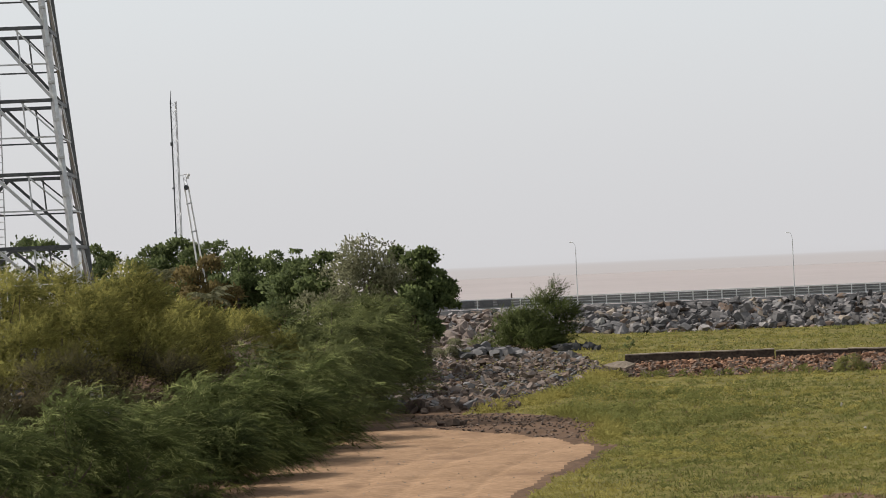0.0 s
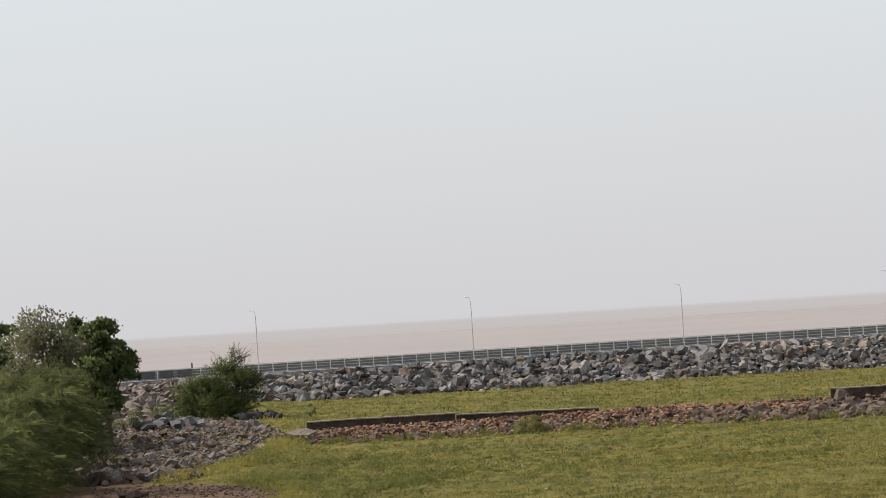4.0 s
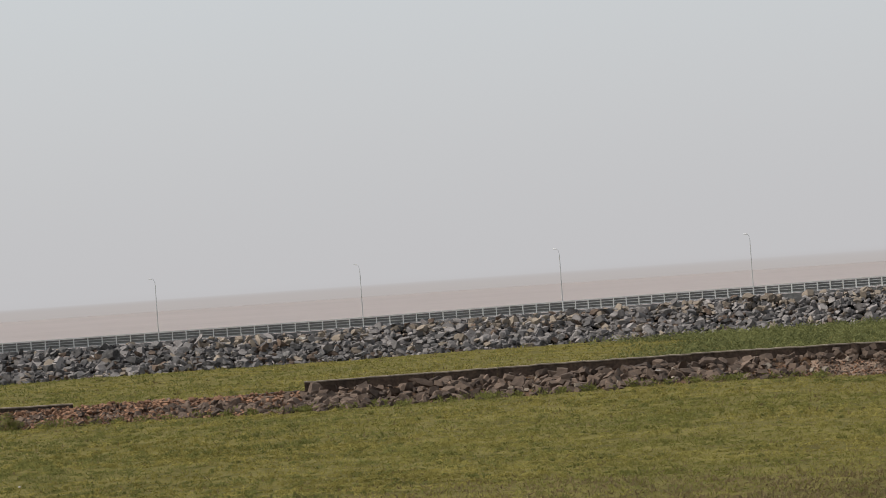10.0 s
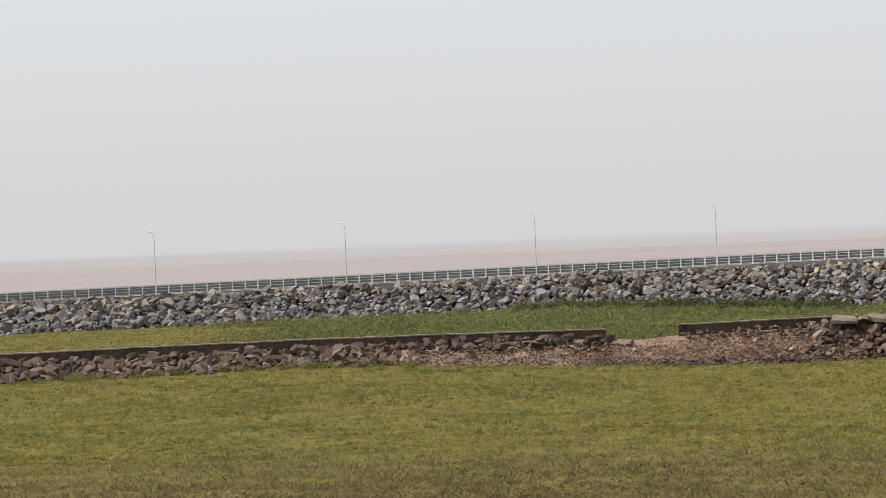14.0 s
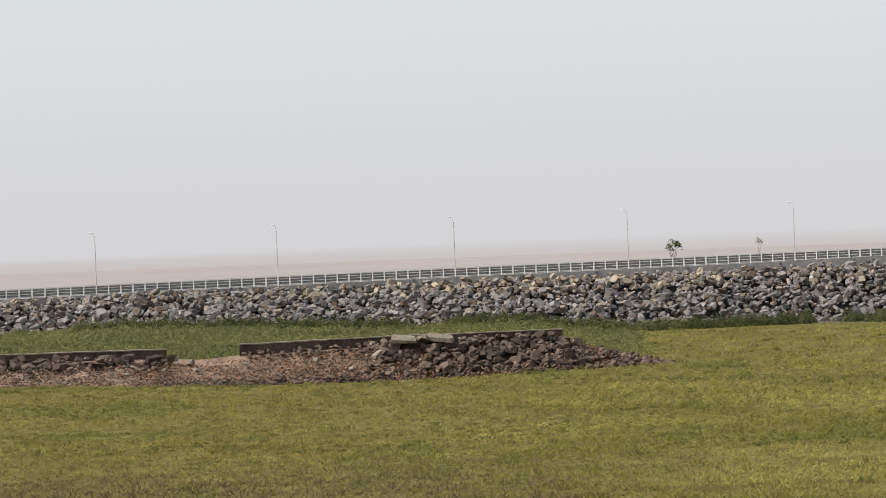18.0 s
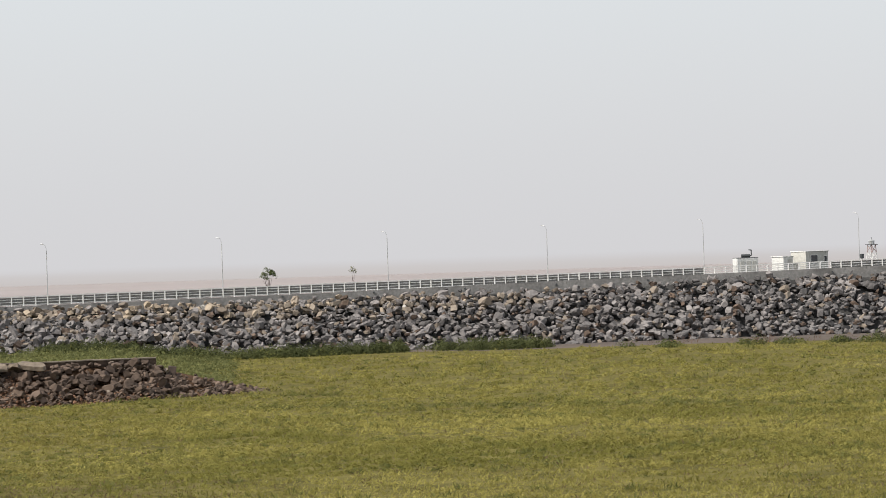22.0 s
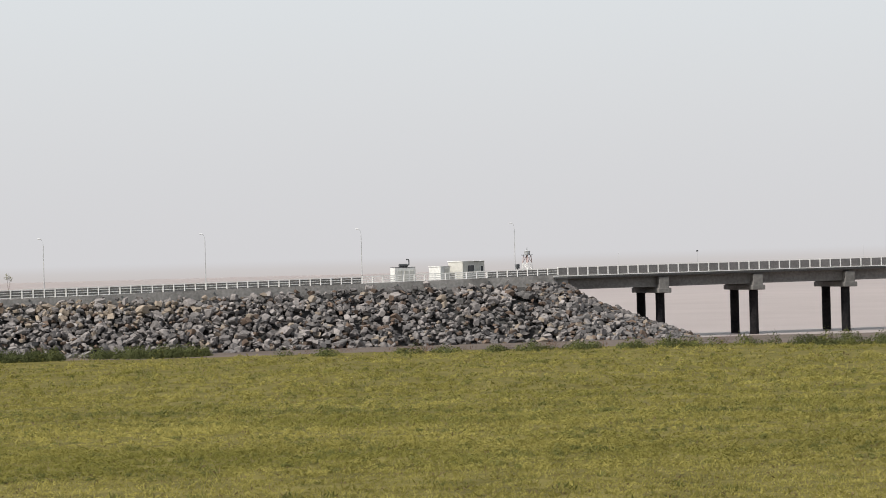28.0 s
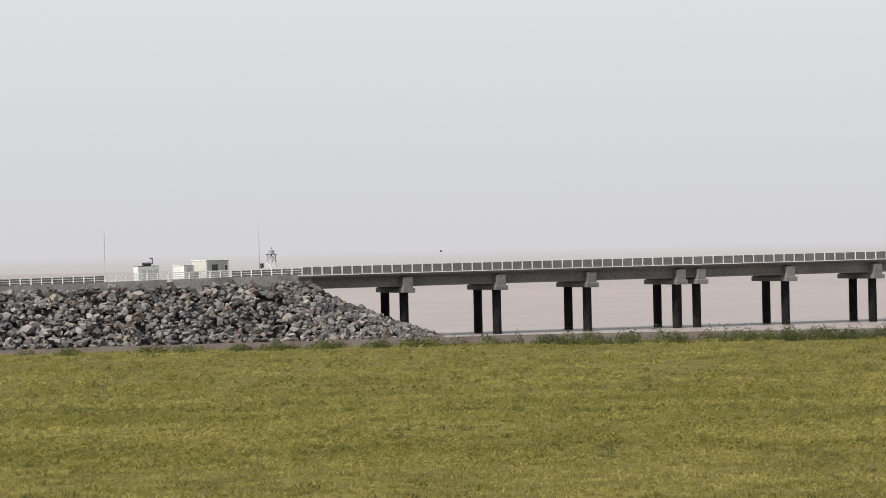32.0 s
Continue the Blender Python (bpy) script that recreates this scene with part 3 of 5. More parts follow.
edges = [-1.7] + POLES[:-1]
for a0, a1 in zip(edges[:-1], edges[1:]):
    build_railing(a0, a1, 15)
build_railing(48.19, 50.75, 12)
build_railing(50.75, 52.2, 7)


def build_lamp():
    ob = thing("street_lamp", (0, 0, 0), "tall thin galvanised street lamp with one curved arm on the causeway", "street lamp", "causeway lamps")
    bm = bmesh.new()
    rod(bm, (0, 0, 0), (0, 0, 0.25), 0.16, 0.14, 8)
    part("base", bm, CONCRETE, ob)
    bm = bmesh.new()
    rod(bm, (0, 0, 0.2), (0, 0, 6.3), 0.06, 0.04, 8)
    part("pole", bm, POLE, ob)
    bm = bmesh.new()
    last = Vector((0, 0, 6.3))
    for k in range(1, 6):
        a = k / 5 * radians(75)
        nxt = Vector((-0.36 * (1 - math.cos(a)), 0, 6.3 + 0.75 * math.sin(a)))
        rod(bm, last, nxt, 0.02, 0.016, 6)
        last = nxt
    part("arm", bm, POLE, ob)
    bm = bmesh.new()
    box(bm, (0.42, 0.22, 0.1), pose(last.x - 0.19, 0, last.z + 0.02, 0, 8, 0), 0.03)
    part("lamp_head", bm, LAMP_GLASS, ob, "pale lamp head")
    return ob


for k in range(15):
    a = 24.6 + 1.87 * k
    bm = rod(bmesh.new(), (0, -0.12, 0), (0, 0.1, 0), 0.13, 0.13, 10)
    spout = part("drain_outlet", bm, DARK_STEEL, bpy.data.objects["parapet_kerb"], "dark round drain outlet")
    x, y = polar(a, float(bank_d(a)) - 0.25)
    spout.matrix_local = pose(x, y, (float(deck_z(a)) + float(crest_z(a))) / 2 - 0.05, 0, 0, -a)


lamp = build_lamp()
for k, a in enumerate(POLES):
    d = float(bank_d(a)) + 1.1
    x, y = polar(a, d)
    m = pose(x, y, float(deck_z(a)) - 0.1, 0, 0, -a)
    if k == 0:
        lamp.matrix_world = m
    else:
        copy_thing(lamp, m)


# ---- bridge ----
LINE_A, LINE_B = polar(52.0, 348.0), polar(64.1, 383.0)
ALONG = (LINE_B - LINE_A) / np.linalg.norm(LINE_B - LINE_A)
ACROSS = np.array([-ALONG[1], ALONG[0]])
ACROSS = ACROSS if ACROSS @ LINE_A > 0 else -ACROSS
BRIDGE_TURN = math.degrees(math.atan2(ALONG[1], ALONG[0]))


def on_bridge(az, back=0.0):
    """How far along the bridge the bearing meets the line that lies back metres behind its near edge."""
    a = np.radians(az)
    w = np.array([np.sin(a), np.cos(a)])
    o = LINE_A + ACROSS * back
    return float((o[0] * w[1] - o[1] * w[0]) / (ALONG[1] * w[0] - ALONG[0] * w[1]))


def bridge_z(s, low, high):
    return low + (high - low) * np.clip(s / 84.0, -0.1, 1.6)


def build_bridge():
    ob = thing("jetty_bridge", (*LINE_A, 0), "long grey concrete jetty bridge on dark piles over the water", "bridge", turn=BRIDGE_TURN)
    s0, s1 = 0.6, on_bridge(70.0)
    flip = 1 if np.cross(np.append(ALONG, 0), np.append(ACROSS, 0))[2] > 0 else -1
    at = lambda s, b, z: (s, flip * b, z)
    zt = lambda s: float(bridge_z(s, 7.95, 8.33))
    bm = bmesh.new()
    bar(bm, at(s0, 4.6, zt(s0) - 0.14), at(s1, 4.6, zt(s1) - 0.14), 9.4, 0.28)
    part("deck_slab", bm, GIRDER, ob)
    for b in (0.0, 9.2):
        bm = bmesh.new()
        bar(bm, at(s0, b, zt(s0) + 0.06), at(s1, b, zt(s1) + 0.06), 0.34, 0.26)
        part("edge_kerb", bm, BENT, ob)
    bm = bmesh.new()
    bar(bm, at(s0, -0.22, zt(s0) + 0.13), at(s1, -0.22, zt(s1) + 0.13), 0.09, 0.1)
    part("conduit", bm, RAIL, ob, "white conduit along the deck edge")
    # dark bars drawn for the shade of the deck's overhang
    for b in (-0.26, 9.46):
        bm = bmesh.new()
        bar(bm, at(s0, b, zt(s0) - 0.16), at(s1, b, zt(s1) - 0.16), 0.5, 0.13)
        part("deck_edge_shade", bm, ASPHALT, ob, "dark bar drawn as the shade under the deck edge")
    near = [54.27, 56.17, 58.02, 59.84, 60.25, 62.05, 63.80, 65.55, 67.2, 68.9]
    stops = [on_bridge(a, 1.3) for a in near]
    # girders, span by span
    cuts = [s0] + [s for k, s in enumerate(stops) if k != 4] + [s1]
    for a, b in zip(cuts[:-1], cuts[1:]):
        for back in (1.0, 4.6, 8.2):
            bm = bmesh.new()
            za, zb = zt(a) - 0.26, zt(b) - 0.26
            bar(bm, at(a + 0.06, back, za - 0.66), at(b - 0.06, back, zb - 0.66), 0.45, 1.3)
            bar(bm, at(a + 0.06, back, za - 1.22), at(b - 0.06, back, zb - 1.22), 0.75, 0.24)
            part("girder", bm, GIRDER, ob)
    bm = bmesh.new()
    box(bm, (1.1, 9.4, 2.6), pose(*at(s0 - 0.35, 4.6, 6.8)), 0.05)
    part("abutment", bm, CONCRETE, ob)
    for k, s in enumerate(stops):
        cap_z = float(bridge_z(s, 5.55, 5.85))
        bm = bmesh.new()
        box(bm, (1.75, 9.9, 0.62), pose(*at(s, 4.35, cap_z + 0.31)), 0.06)
        box(bm, (1.45, 9.3, 0.5), pose(*at(s, 4.45, cap_z + 0.82)), 0.05)
        cap = part("cross_head", bm, BENT, ob)
        bm = bmesh.new()
        box(bm, (1.3, 1.1, 1.45), pose(*at(s, 0.15, cap_z + 1.3)), 0.04)
        part("bearing_block", bm, BENT, cap)
        for back in (1.3, 8.7):
            bm = bmesh.new()
            q = s if back < 5 else on_bridge(near[k] - 0.387, back)
            rod(bm, at(q, back, -3), at(q, back, cap_z + 0.05), 0.57, 0.57, 16)
            part("support_column", bm, PILE, ob, "black coated round column")


build_bridge()


def build_bridge_railing():
    ob = thing("bridge_railing", (*LINE_A, 0), "grey mesh railing panels between pale posts along the bridge", "railing", turn=BRIDGE_TURN)
    flip = 1 if np.cross(np.append(ALONG, 0), np.append(ACROSS, 0))[2] > 0 else -1
    az = np.arange(52.2, 66.0, 0.205)
    s = [on_bridge(a) for a in az]
    post = panel = None
    for k, (a, b) in enumerate(zip(s[:-1], s[1:])):
        z = float(bridge_z(a, 8.12, 8.5))
        if post is None:
            bm = bmesh.new()
            box(bm, (0.13, 0.13, 1.1), None, 0.01)
            post = part("post", bm, RAIL, ob)
            post.matrix_local = pose(a, 0, z + 0.5)
            bm = bmesh.new()
            box(bm, (1.0, 0.05, 0.86), None, 0.01)
            panel = part("panel", bm, MESH_PANEL, ob)
            panel.matrix_local = pose((a + b) / 2, 0, z + 0.55)
            panel.scale.x = b - a - 0.2
        else:
            share("post", post, ob, pose(a, 0, z + 0.5))
            share("panel", panel, ob, pose((a + b) / 2, 0, z + 0.55)).scale.x = b - a - 0.2
    bm = bmesh.new()
    bar(bm, (s[0], 0, float(bridge_z(s[0], 9.16, 9.54))), (s[-1], 0, float(bridge_z(s[-1], 9.16, 9.54))), 0.08, 0.08)
    part("top_rail", bm, RAIL, ob)


build_bridge_railing()


# ---- things on the causeway's head ----
def on_deck(az, back):
    d = float(bank_d(az)) + back
    return (*polar(az, d), float(deck_z(az)) - 0.1)


def build_cabin():
    ob = thing("site_cabin", on_deck(50.33, 4.6), "cream flat-roofed portable site cabin with dark window", "cabin", turn=-8)
    w, dp, h = 3.7, 2.7, 2.38
    bm = bmesh.new()
    box(bm, (w, dp, h), pose(0, 0, h / 2 + 0.12), 0.03)
    body = part("body", bm, CREAM, ob)
    for k in range(8):
        bm = bmesh.new()
        box(bm, (0.05, 0.03, h - 0.2), pose(-w / 2 + 0.2 + k * 0.46, -dp / 2 - 0.005, h / 2 + 0.12))
        part("panel_rib", bm, CREAM, body)
    bm = bmesh.new()
    box(bm, (w + 0.14, dp + 0.14, 0.1), pose(0, 0, h + 0.17), 0.02)
    part("roof", bm, WHITE, ob)
    for x, ww, hh in ((-0.5, 1.05, 1.0), (1.35, 0.36, 0.75)):
        bm = bmesh.new()
        box(bm, (ww + 0.12, 0.06, hh + 0.12), pose(x, -dp / 2 - 0.01, 1.55))
        win = part("window", bm, WHITE, ob)
        bm = bmesh.new()
        box(bm, (ww, 0.04, hh), pose(x, -dp / 2 - 0.035, 1.55))
        part("pane", bm, GLASS, win, "dark window pane")
    for x in (-1.4, 1.4):
        bm = bmesh.new()
        box(bm, (0.25, dp, 0.14), pose(x, 0, 0.06))
        part("skid", bm, DARK_STEEL, ob)


def build_store_box():
    ob = thing("storage_box", on_deck(49.78, 4.3), "white metal storage box with grey side standing by the cabin", "storage box", turn=-9)
    bm = bmesh.new()
    box(bm, (1.6, 2.2, 1.95), pose(0, 0, 1.03), 0.03)
    part("body", bm, WHITE, ob)
    bm = bmesh.new()
    box(bm, (1.75, 2.35, 0.09), pose(0, 0, 2.05), 0.02)
    part("lid", bm, WHITE, ob)
    bm = bmesh.new()
    box(bm, (0.75, 0.04, 1.6), pose(0.2, -1.11, 0.98))
    part("door", bm, CREAM, ob)


def build_generator():
    ob = thing("generator_set", on_deck(49.03, 4.4), "white generator housing with black silencer and bent exhaust", "generator", turn=-22)
    bm = bmesh.new()
    box(bm, (2.9, 1.3, 1.8), pose(0, 0, 1.18), 0.05)
    body = part("housing", bm, WHITE, ob)
    bm = bmesh.new()
    box(bm, (2.9, 1.3, 0.07), pose(0, 0, 2.12), 0.02)
    part("top_cover", bm, DARK_STEEL, ob, "dark top edge")
    for x in (-0.75, 0.15, 0.9):
        bm = bmesh.new()
        box(bm, (0.55, 0.04, 1.3), pose(x, -0.66, 1.05))
        part("louvre_door", bm, CREAM, body)
    bm = bmesh.new()
    rod(bm, (-0.5, 0, 2.36), (0.6, 0, 2.36), 0.2, 0.2, 12)
    part("silencer", bm, DARK_STEEL, ob, "black silencer drum")
    bm = bmesh.new()
    rod(bm, (0.55, 0, 2.36), (0.85, 0, 2.42), 0.07, 0.07, 10)
    rod(bm, (0.85, 0, 2.36), (0.85, 0, 3.05), 0.07, 0.07, 10)
    rod(bm, (0.87, 0, 3.05), (0.5, 0, 3.08), 0.07, 0.07, 10)
    part("exhaust_pipe", bm, DARK_STEEL, ob, "bent black exhaust pipe")
    for x in (-1.0, 1.0):
        bm = bmesh.new()
        box(bm, (0.2, 1.4, 0.16), pose(x, 0, 0.04))
        part("skid", bm, DARK_STEEL, ob)


def build_beacon():
    ob = thing("beacon_tower", on_deck(51.58, 7.5), "small red and white lattice beacon tower with round lamp", "beacon")
    h, w0, w1 = 2.9, 0.55, 0.34
    for sx in (-1, 1):
        for sy in (-1, 1):
            for k in range(3):
                u, v = k / 3, (k + 1) / 3
                bm = bmesh.new()
                rod(bm, (sx * (w0 + (w1 - w0) * u), sy * (w0 + (w1 - w0) * u), 0.1 + h * u), (sx * (w0 + (w1 - w0) * v), sy * (w0 + (w1 - w0) * v), 0.1 + h * v), 0.05, 0.05, 6)
                part("leg", bm, WHITE if k == 1 else RED, ob)
    for k in range(3):
        u, v = k / 3, (k + 1) / 3
        a, b = w0 + (w1 - w0) * u, w0 + (w1 - w0) * v
        bm = bmesh.new()
        for sx, sy in ((1, 0), (-1, 0), (0, 1), (0, -1)):
            p = (sx * a + (sy != 0) * -a, sy * a + (sx != 0) * -a, 0.1 + h * u)
            q = (sx * b + (sy != 0) * b, sy * b + (sx != 0) * b, 0.1 + h * v)
            rod(bm, p, q, 0.035, 0.035, 5)
        part("brace", bm, WHITE if k == 1 else RED, ob)
    bm = bmesh.new()
    box(bm, (1.1, 1.1, 0.08), pose(0, 0, h + 0.12))
    part("platform", bm, DARK_STEEL, ob)
    bm = bmesh.new()
    rod(bm, (0, 0, h + 0.15), (0, 0, h + 0.6), 0.36, 0.4, 12)
    rod(bm, (0, 0, h + 0.6), (0, 0, h + 0.75), 0.42, 0.15, 12)
    part("lamp_housing", bm, STEEL, ob)
    bm = bmesh.new()
    rod(bm, (0, 0, h + 0.75), (0, 0, h + 1.05), 0.05, 0.03, 6)
    part("finial", bm, DARK_STEEL, ob)


build_cabin()
build_store_box()
build_generator()
build_beacon()


def build_signal_post():
    ob = thing("marker_post", on_deck(51.38, 2.4), "short dark marker post with a box beside the lamp", "post")
    bm = bmesh.new()
    rod(bm, (0, 0, 0), (0, 0, 1.9), 0.07, 0.06, 8)
    part("shaft", bm, DARK_STEEL, ob)
    bm = bmesh.new()
    box(bm, (0.5, 0.3, 0.55), pose(0, 0, 1.65), 0.03)
    part("control_box", bm, DARK_STEEL, ob)


build_signal_post()


# ---- old broken wall and its rubble ----
def wall_top(az):
    return height(np.interp(az, [3.6, 6.66, 6.68, 9.6, 9.7, 14.2, 14.3, 23.5, 28.9, 30.3, 33.4, 37.0], [-2.01, -2.02, -2.05, -2.09, -2.16, -2.10, -1.99, -1.95, -1.985, -1.94, -1.90, -1.87]), wall_d(az))


old_wall = thing("old_wall", (0, 0, 0), "long dark weathered concrete wall, broken in places", "wall", kind="structure")


def build_wall():
    r = np.random.default_rng(5)
    runs = [(3.62, 6.66, 1.0, 0.0), (6.68, 9.6, 1.0, 0.0), (9.62, 11.0, 0.35, -0.25), (11.1, 11.75, 0.8, -0.3), (12.0, 14.2, 0.35, -0.15), (14.31, 28.85, 1.0, 0.0), (30.33, 36.95, 1.0, 0.0)]
    for a0, a1, thick, drop in runs:
        n = max(1, round((a1 - a0) / 1.3))
        cut = np.linspace(a0, a1, n + 1)
        for b0, b1 in zip(cut[:-1], cut[1:]):
            az = np.linspace(b0 + 0.001, b1 - 0.001, 7)
            top = wall_top(az) + drop + 0.014 * r.normal(size=7) + 0.01 * r.normal()
            d = wall_d(az)
            low = ground_z(az, d - 3) - 0.3
            ring = [polar(az, d, low), polar(az, d - 0.03 * r.uniform(0, 1, 7), top - 0.06), polar(az, d + 0.08, top), polar(az, d + 0.62 * thick + 0.1, top + 0.01), polar(az, d + 0.7 * thick + 0.1, low)]
            v = np.stack(ring, 1).reshape(-1, 3)
            f = [[i * 5 + j, i * 5 + (j + 1) % 5, (i + 1) * 5 + (j + 1) % 5, (i + 1) * 5 + j] for i in range(6) for j in range(5)]
            for e in (0, 30):
                f += [[e, e + 1, e + 2, e + 3], [e, e + 3, e + 4, e + 4]]
            put_mesh("wall_section", v, np.array(f), OLD_WALL if b0 < 14.2 else PALE_WALL, old_wall)
            # thin strip whose pale colour draws the lit line along the top
            if thick == 1.0:
                lip = [polar(az, d - 0.06, top - 0.03), polar(az, d - 0.05, top + 0.05), polar(az, d + 0.7, top + 0.06), polar(az, d + 0.7, top - 0.03)]
                v = np.stack(lip, 1).reshape(-1, 3)
                f = [[i * 4 + j, i * 4 + (j + 1) % 4, (i + 1) * 4 + (j + 1) % 4, (i + 1) * 4 + j] for i in range(6) for j in range(4)] + [[0, 1, 2, 3], [24, 25, 26, 27]]
                put_mesh("lit_edge_strip", v, np.array(f), LIT_EDGE, old_wall)



build_wall()

rubble = thing("rubble_bank", (0, 0, 0), "sloping bank of brown and reddish broken stones against the wall", "rubble", kind="structure")


def toe(az):
    wide = np.interp(az, [3, 6, 10, 15, 24, 30, 37, 39.2], [4.0, 5.6, 6.5, 8.5, 7.5, 6.5, 5.0, 3.0])
    return wall_d(az) - wide * (1 + (0.2 * wobble(az, az, 0.35, 3) + 0.16 * wobble(az, az, 0.12, 5)) * (1 - step(24, 28, az)))


def rubble_z(az, u):
    """Height of the bank from the wall (u = 0) to its toe (u = 1)."""
    crest = np.interp(az, [3.15, 3.9, 6.7, 9.6, 10.5, 14.5, 23, 28, 29.5, 30.7, 33, 36.6, 37.2, 39.3], [2.8, 3.05, 3.1, 3.22, 3.3, 3.2, 3.3, 3.25, 2.8, 3.1, 3.3, 3.45, 2.7, 0.5])
    low = ground_z(az, toe(az))
    heave = 0.16 * wobble(az * 3.5, u * 5, 1.0, 4) + 0.12 * wobble(az * 3.5, u * 9, 0.45, 6)
    return low + (crest - low) * (1 - u) ** 1.15 + heave * np.sin(np.pi * np.clip(u, 0, 1)) ** 0.7


def build_rubble():
    r = np.random.default_rng(21)
    az = np.arange(3.2, 39.3, 0.15)
    u = np.linspace(0, 1, 7)
    A, U = np.meshgrid(az, u, indexing="ij")
    dd = wall_d(A) + 0.3 + (toe(A) - wall_d(A) - 0.3) * U
    z = rubble_z(A, U) - 0.1
    v = polar(A.ravel(), dd.ravel(), z.ravel())
    i, j = np.meshgrid(np.arange(len(az) - 1), np.arange(6), indexing="ij")
    a = (i * 7 + j).ravel()
    put_mesh("rubble_base", v, np.stack([a, a + 7, a + 8, a + 1], -1), [MUD, RUBBLE_SOIL], rubble, index=(((az[:-1] > 3.9) & (az[:-1] < 14)) | ((az[:-1] > 24.5) & (az[:-1] < 34)))[i.ravel()].astype(int))

    def scatter(n, lo, hi, s0, s1, u0=0.0, u1=1.0, lift=0.0):
        q, w = r.uniform(lo, hi, n), r.uniform(u0, u1, n)
        at = polar(q, wall_d(q) - 0.25 + (toe(q) - wall_d(q)) * w, rubble_z(q, w) + lift)
        return at + r.normal(0, 0.05, (n, 3)), np.clip(r.lognormal(np.log((s0 + s1) / 2), 0.35, n), s0 * 0.7, s1 * 1.2)

    for n, lo, hi, s0, s1, u0, u1 in ((2400, 3.8, 9.7, 0.08, 0.21, 0, 1), (2100, 9.4, 14.2, 0.09, 0.22, 0, 1), (1900, 28.3, 34.2, 0.05, 0.11, 0.15, 0.85), (700, 23.8, 29.0, 0.05, 0.11, 0.35, 1), (500, 31.0, 37.0, 0.07, 0.15, 0.5, 1)):
        at, s = scatter(n, lo, hi, s0, s1, u0, u1)
        heap("red_rubble", at, s, LATERITE, rubble, r)
    for n, lo, hi, s0, s1, u0, u1 in ((1300, 3.8, 14.0, 0.08, 0.22, 0, 1), (330, 3.2, 4.3, 0.07, 0.2, 0, 1), (260, 3.8, 12, 0.2, 0.38, 0.35, 1), (260, 11.5, 15.5, 0.25, 0.5, 0.3, 1), (520, 14.2, 24.5, 0.24, 0.52, 0.05, 1), (900, 14.2, 24.5, 0.07, 0.15, 0, 1), (120, 24, 28.9, 0.16, 0.32, 0, 0.4), (500, 23.8, 29.0, 0.05, 0.12, 0.3, 1),
                                      (420, 28.6, 33.5, 0.08, 0.16, 0.78, 1), (120, 30.4, 33.5, 0.12, 0.24, 0, 0.2), (420, 32.8, 37.4, 0.17, 0.38, 0, 0.8), (330, 36.4, 39.3, 0.14, 0.3, 0, 1), (420, 31, 37.5, 0.08, 0.18, 0.7, 1)):
        at, s = scatter(n, lo, hi, s0, s1, u0, u1)
        heap("brown_stones", at, s, RUBBLE, rubble, r)
    at, s = scatter(70, 14.4, 37.0, 0.14, 0.3, 0, 0.8, 0.08)
    heap("weathered_stones", at, s, ROCK_WARM, rubble, r)
    for n, lo, hi, mat in ((1500, 24.0, 33.8, RUBBLE), (700, 24.5, 33.5, ROCK_WARM)):
        at, s = scatter(n, lo, hi, 0.035, 0.08, 0.25, 1.0, 0.02)
        heap("gravel", at, s, mat, rubble, r)
    for k in range(270):
        q = r.uniform(14.5, 29.0) if k < 170 else r.uniform(33.2, 37.3)
        w = r.uniform(0.0, 0.3 if 23.5 < q < 29 else 0.72)
        at = polar(q, wall_d(q) - 0.5 + (toe(q) - wall_d(q)) * w, rubble_z(q, w) + 0.08)
        single_stone("stone", at, (r.uniform(0.36, 0.66) if k % 4 else r.uniform(0.6, 0.9)) * (0.95 if q < 24 else 0.8), RUBBLE_PIECE, rubble, r)
    for q, w, s in ((21.55, 0.35, 0.42), (29.0, 0.05, 0.4), (37.15, 0.1, 0.4), (33.2, 0.3, 0.5)):
        at = polar(q, wall_d(q) - 0.6 + (toe(q) - wall_d(q)) * w, rubble_z(q, w) + 0.15)
        single_stone("pale_stone", at, s, ROCK_PALE if q < 22 else ROCK_WARM, rubble, r)


RUBBLE_SOIL = material("red_gravel", (0.12, 0.08, 0.058), (0.30, 0.215, 0.162), 0.95, 0.5, 5.0, 0.6)
RUBBLE_PIECE = material("brown_stone_piece", (0.02, 0.014, 0.012), (0.165, 0.119, 0.092), 0.88, 0.5, 3.0, 0.6, piece=0.6)
build_rubble()


def build_slab(az, u, w, turn, tilt, drop=0.2, out=1.2):
    r = np.random.default_rng(int(az * 10))
    q = polar(az, float(wall_d(az)) - out, float(wall_top(az)) - drop)
    bm = bmesh.new()
    rim = [(w / 2 * x + r.normal(0, 0.2), 0.75 * y + r.normal(0, 0.18)) for x, y in ((-1, -0.6), (-0.55, -1), (0.3, -0.9), (0.95, -0.75), (1, 0.4), (0.5, 1), (-0.7, 0.9))]
    low = [bm.verts.new((x, y, -0.17 + r.normal(0, 0.03))) for x, y in rim]
    top = [bm.verts.new((x * 0.94, y * 0.94, 0.13 + r.normal(0, 0.05))) for x, y in rim]
    bm.faces.new(low[::-1])
    bmesh.ops.triangulate(bm, faces=[bm.faces.new(top)])
    for k in range(7):
        bm.faces.new((low[k], low[(k + 1) % 7], top[(k + 1) % 7], top[k]))
    ob = tagged(part("concrete_slab", bm, SLAB, None), "broken pale concrete slab lying on the rubble", "slab", "fallen slabs")
    ob.matrix_world = pose(*q, tilt, 4, -az + turn)


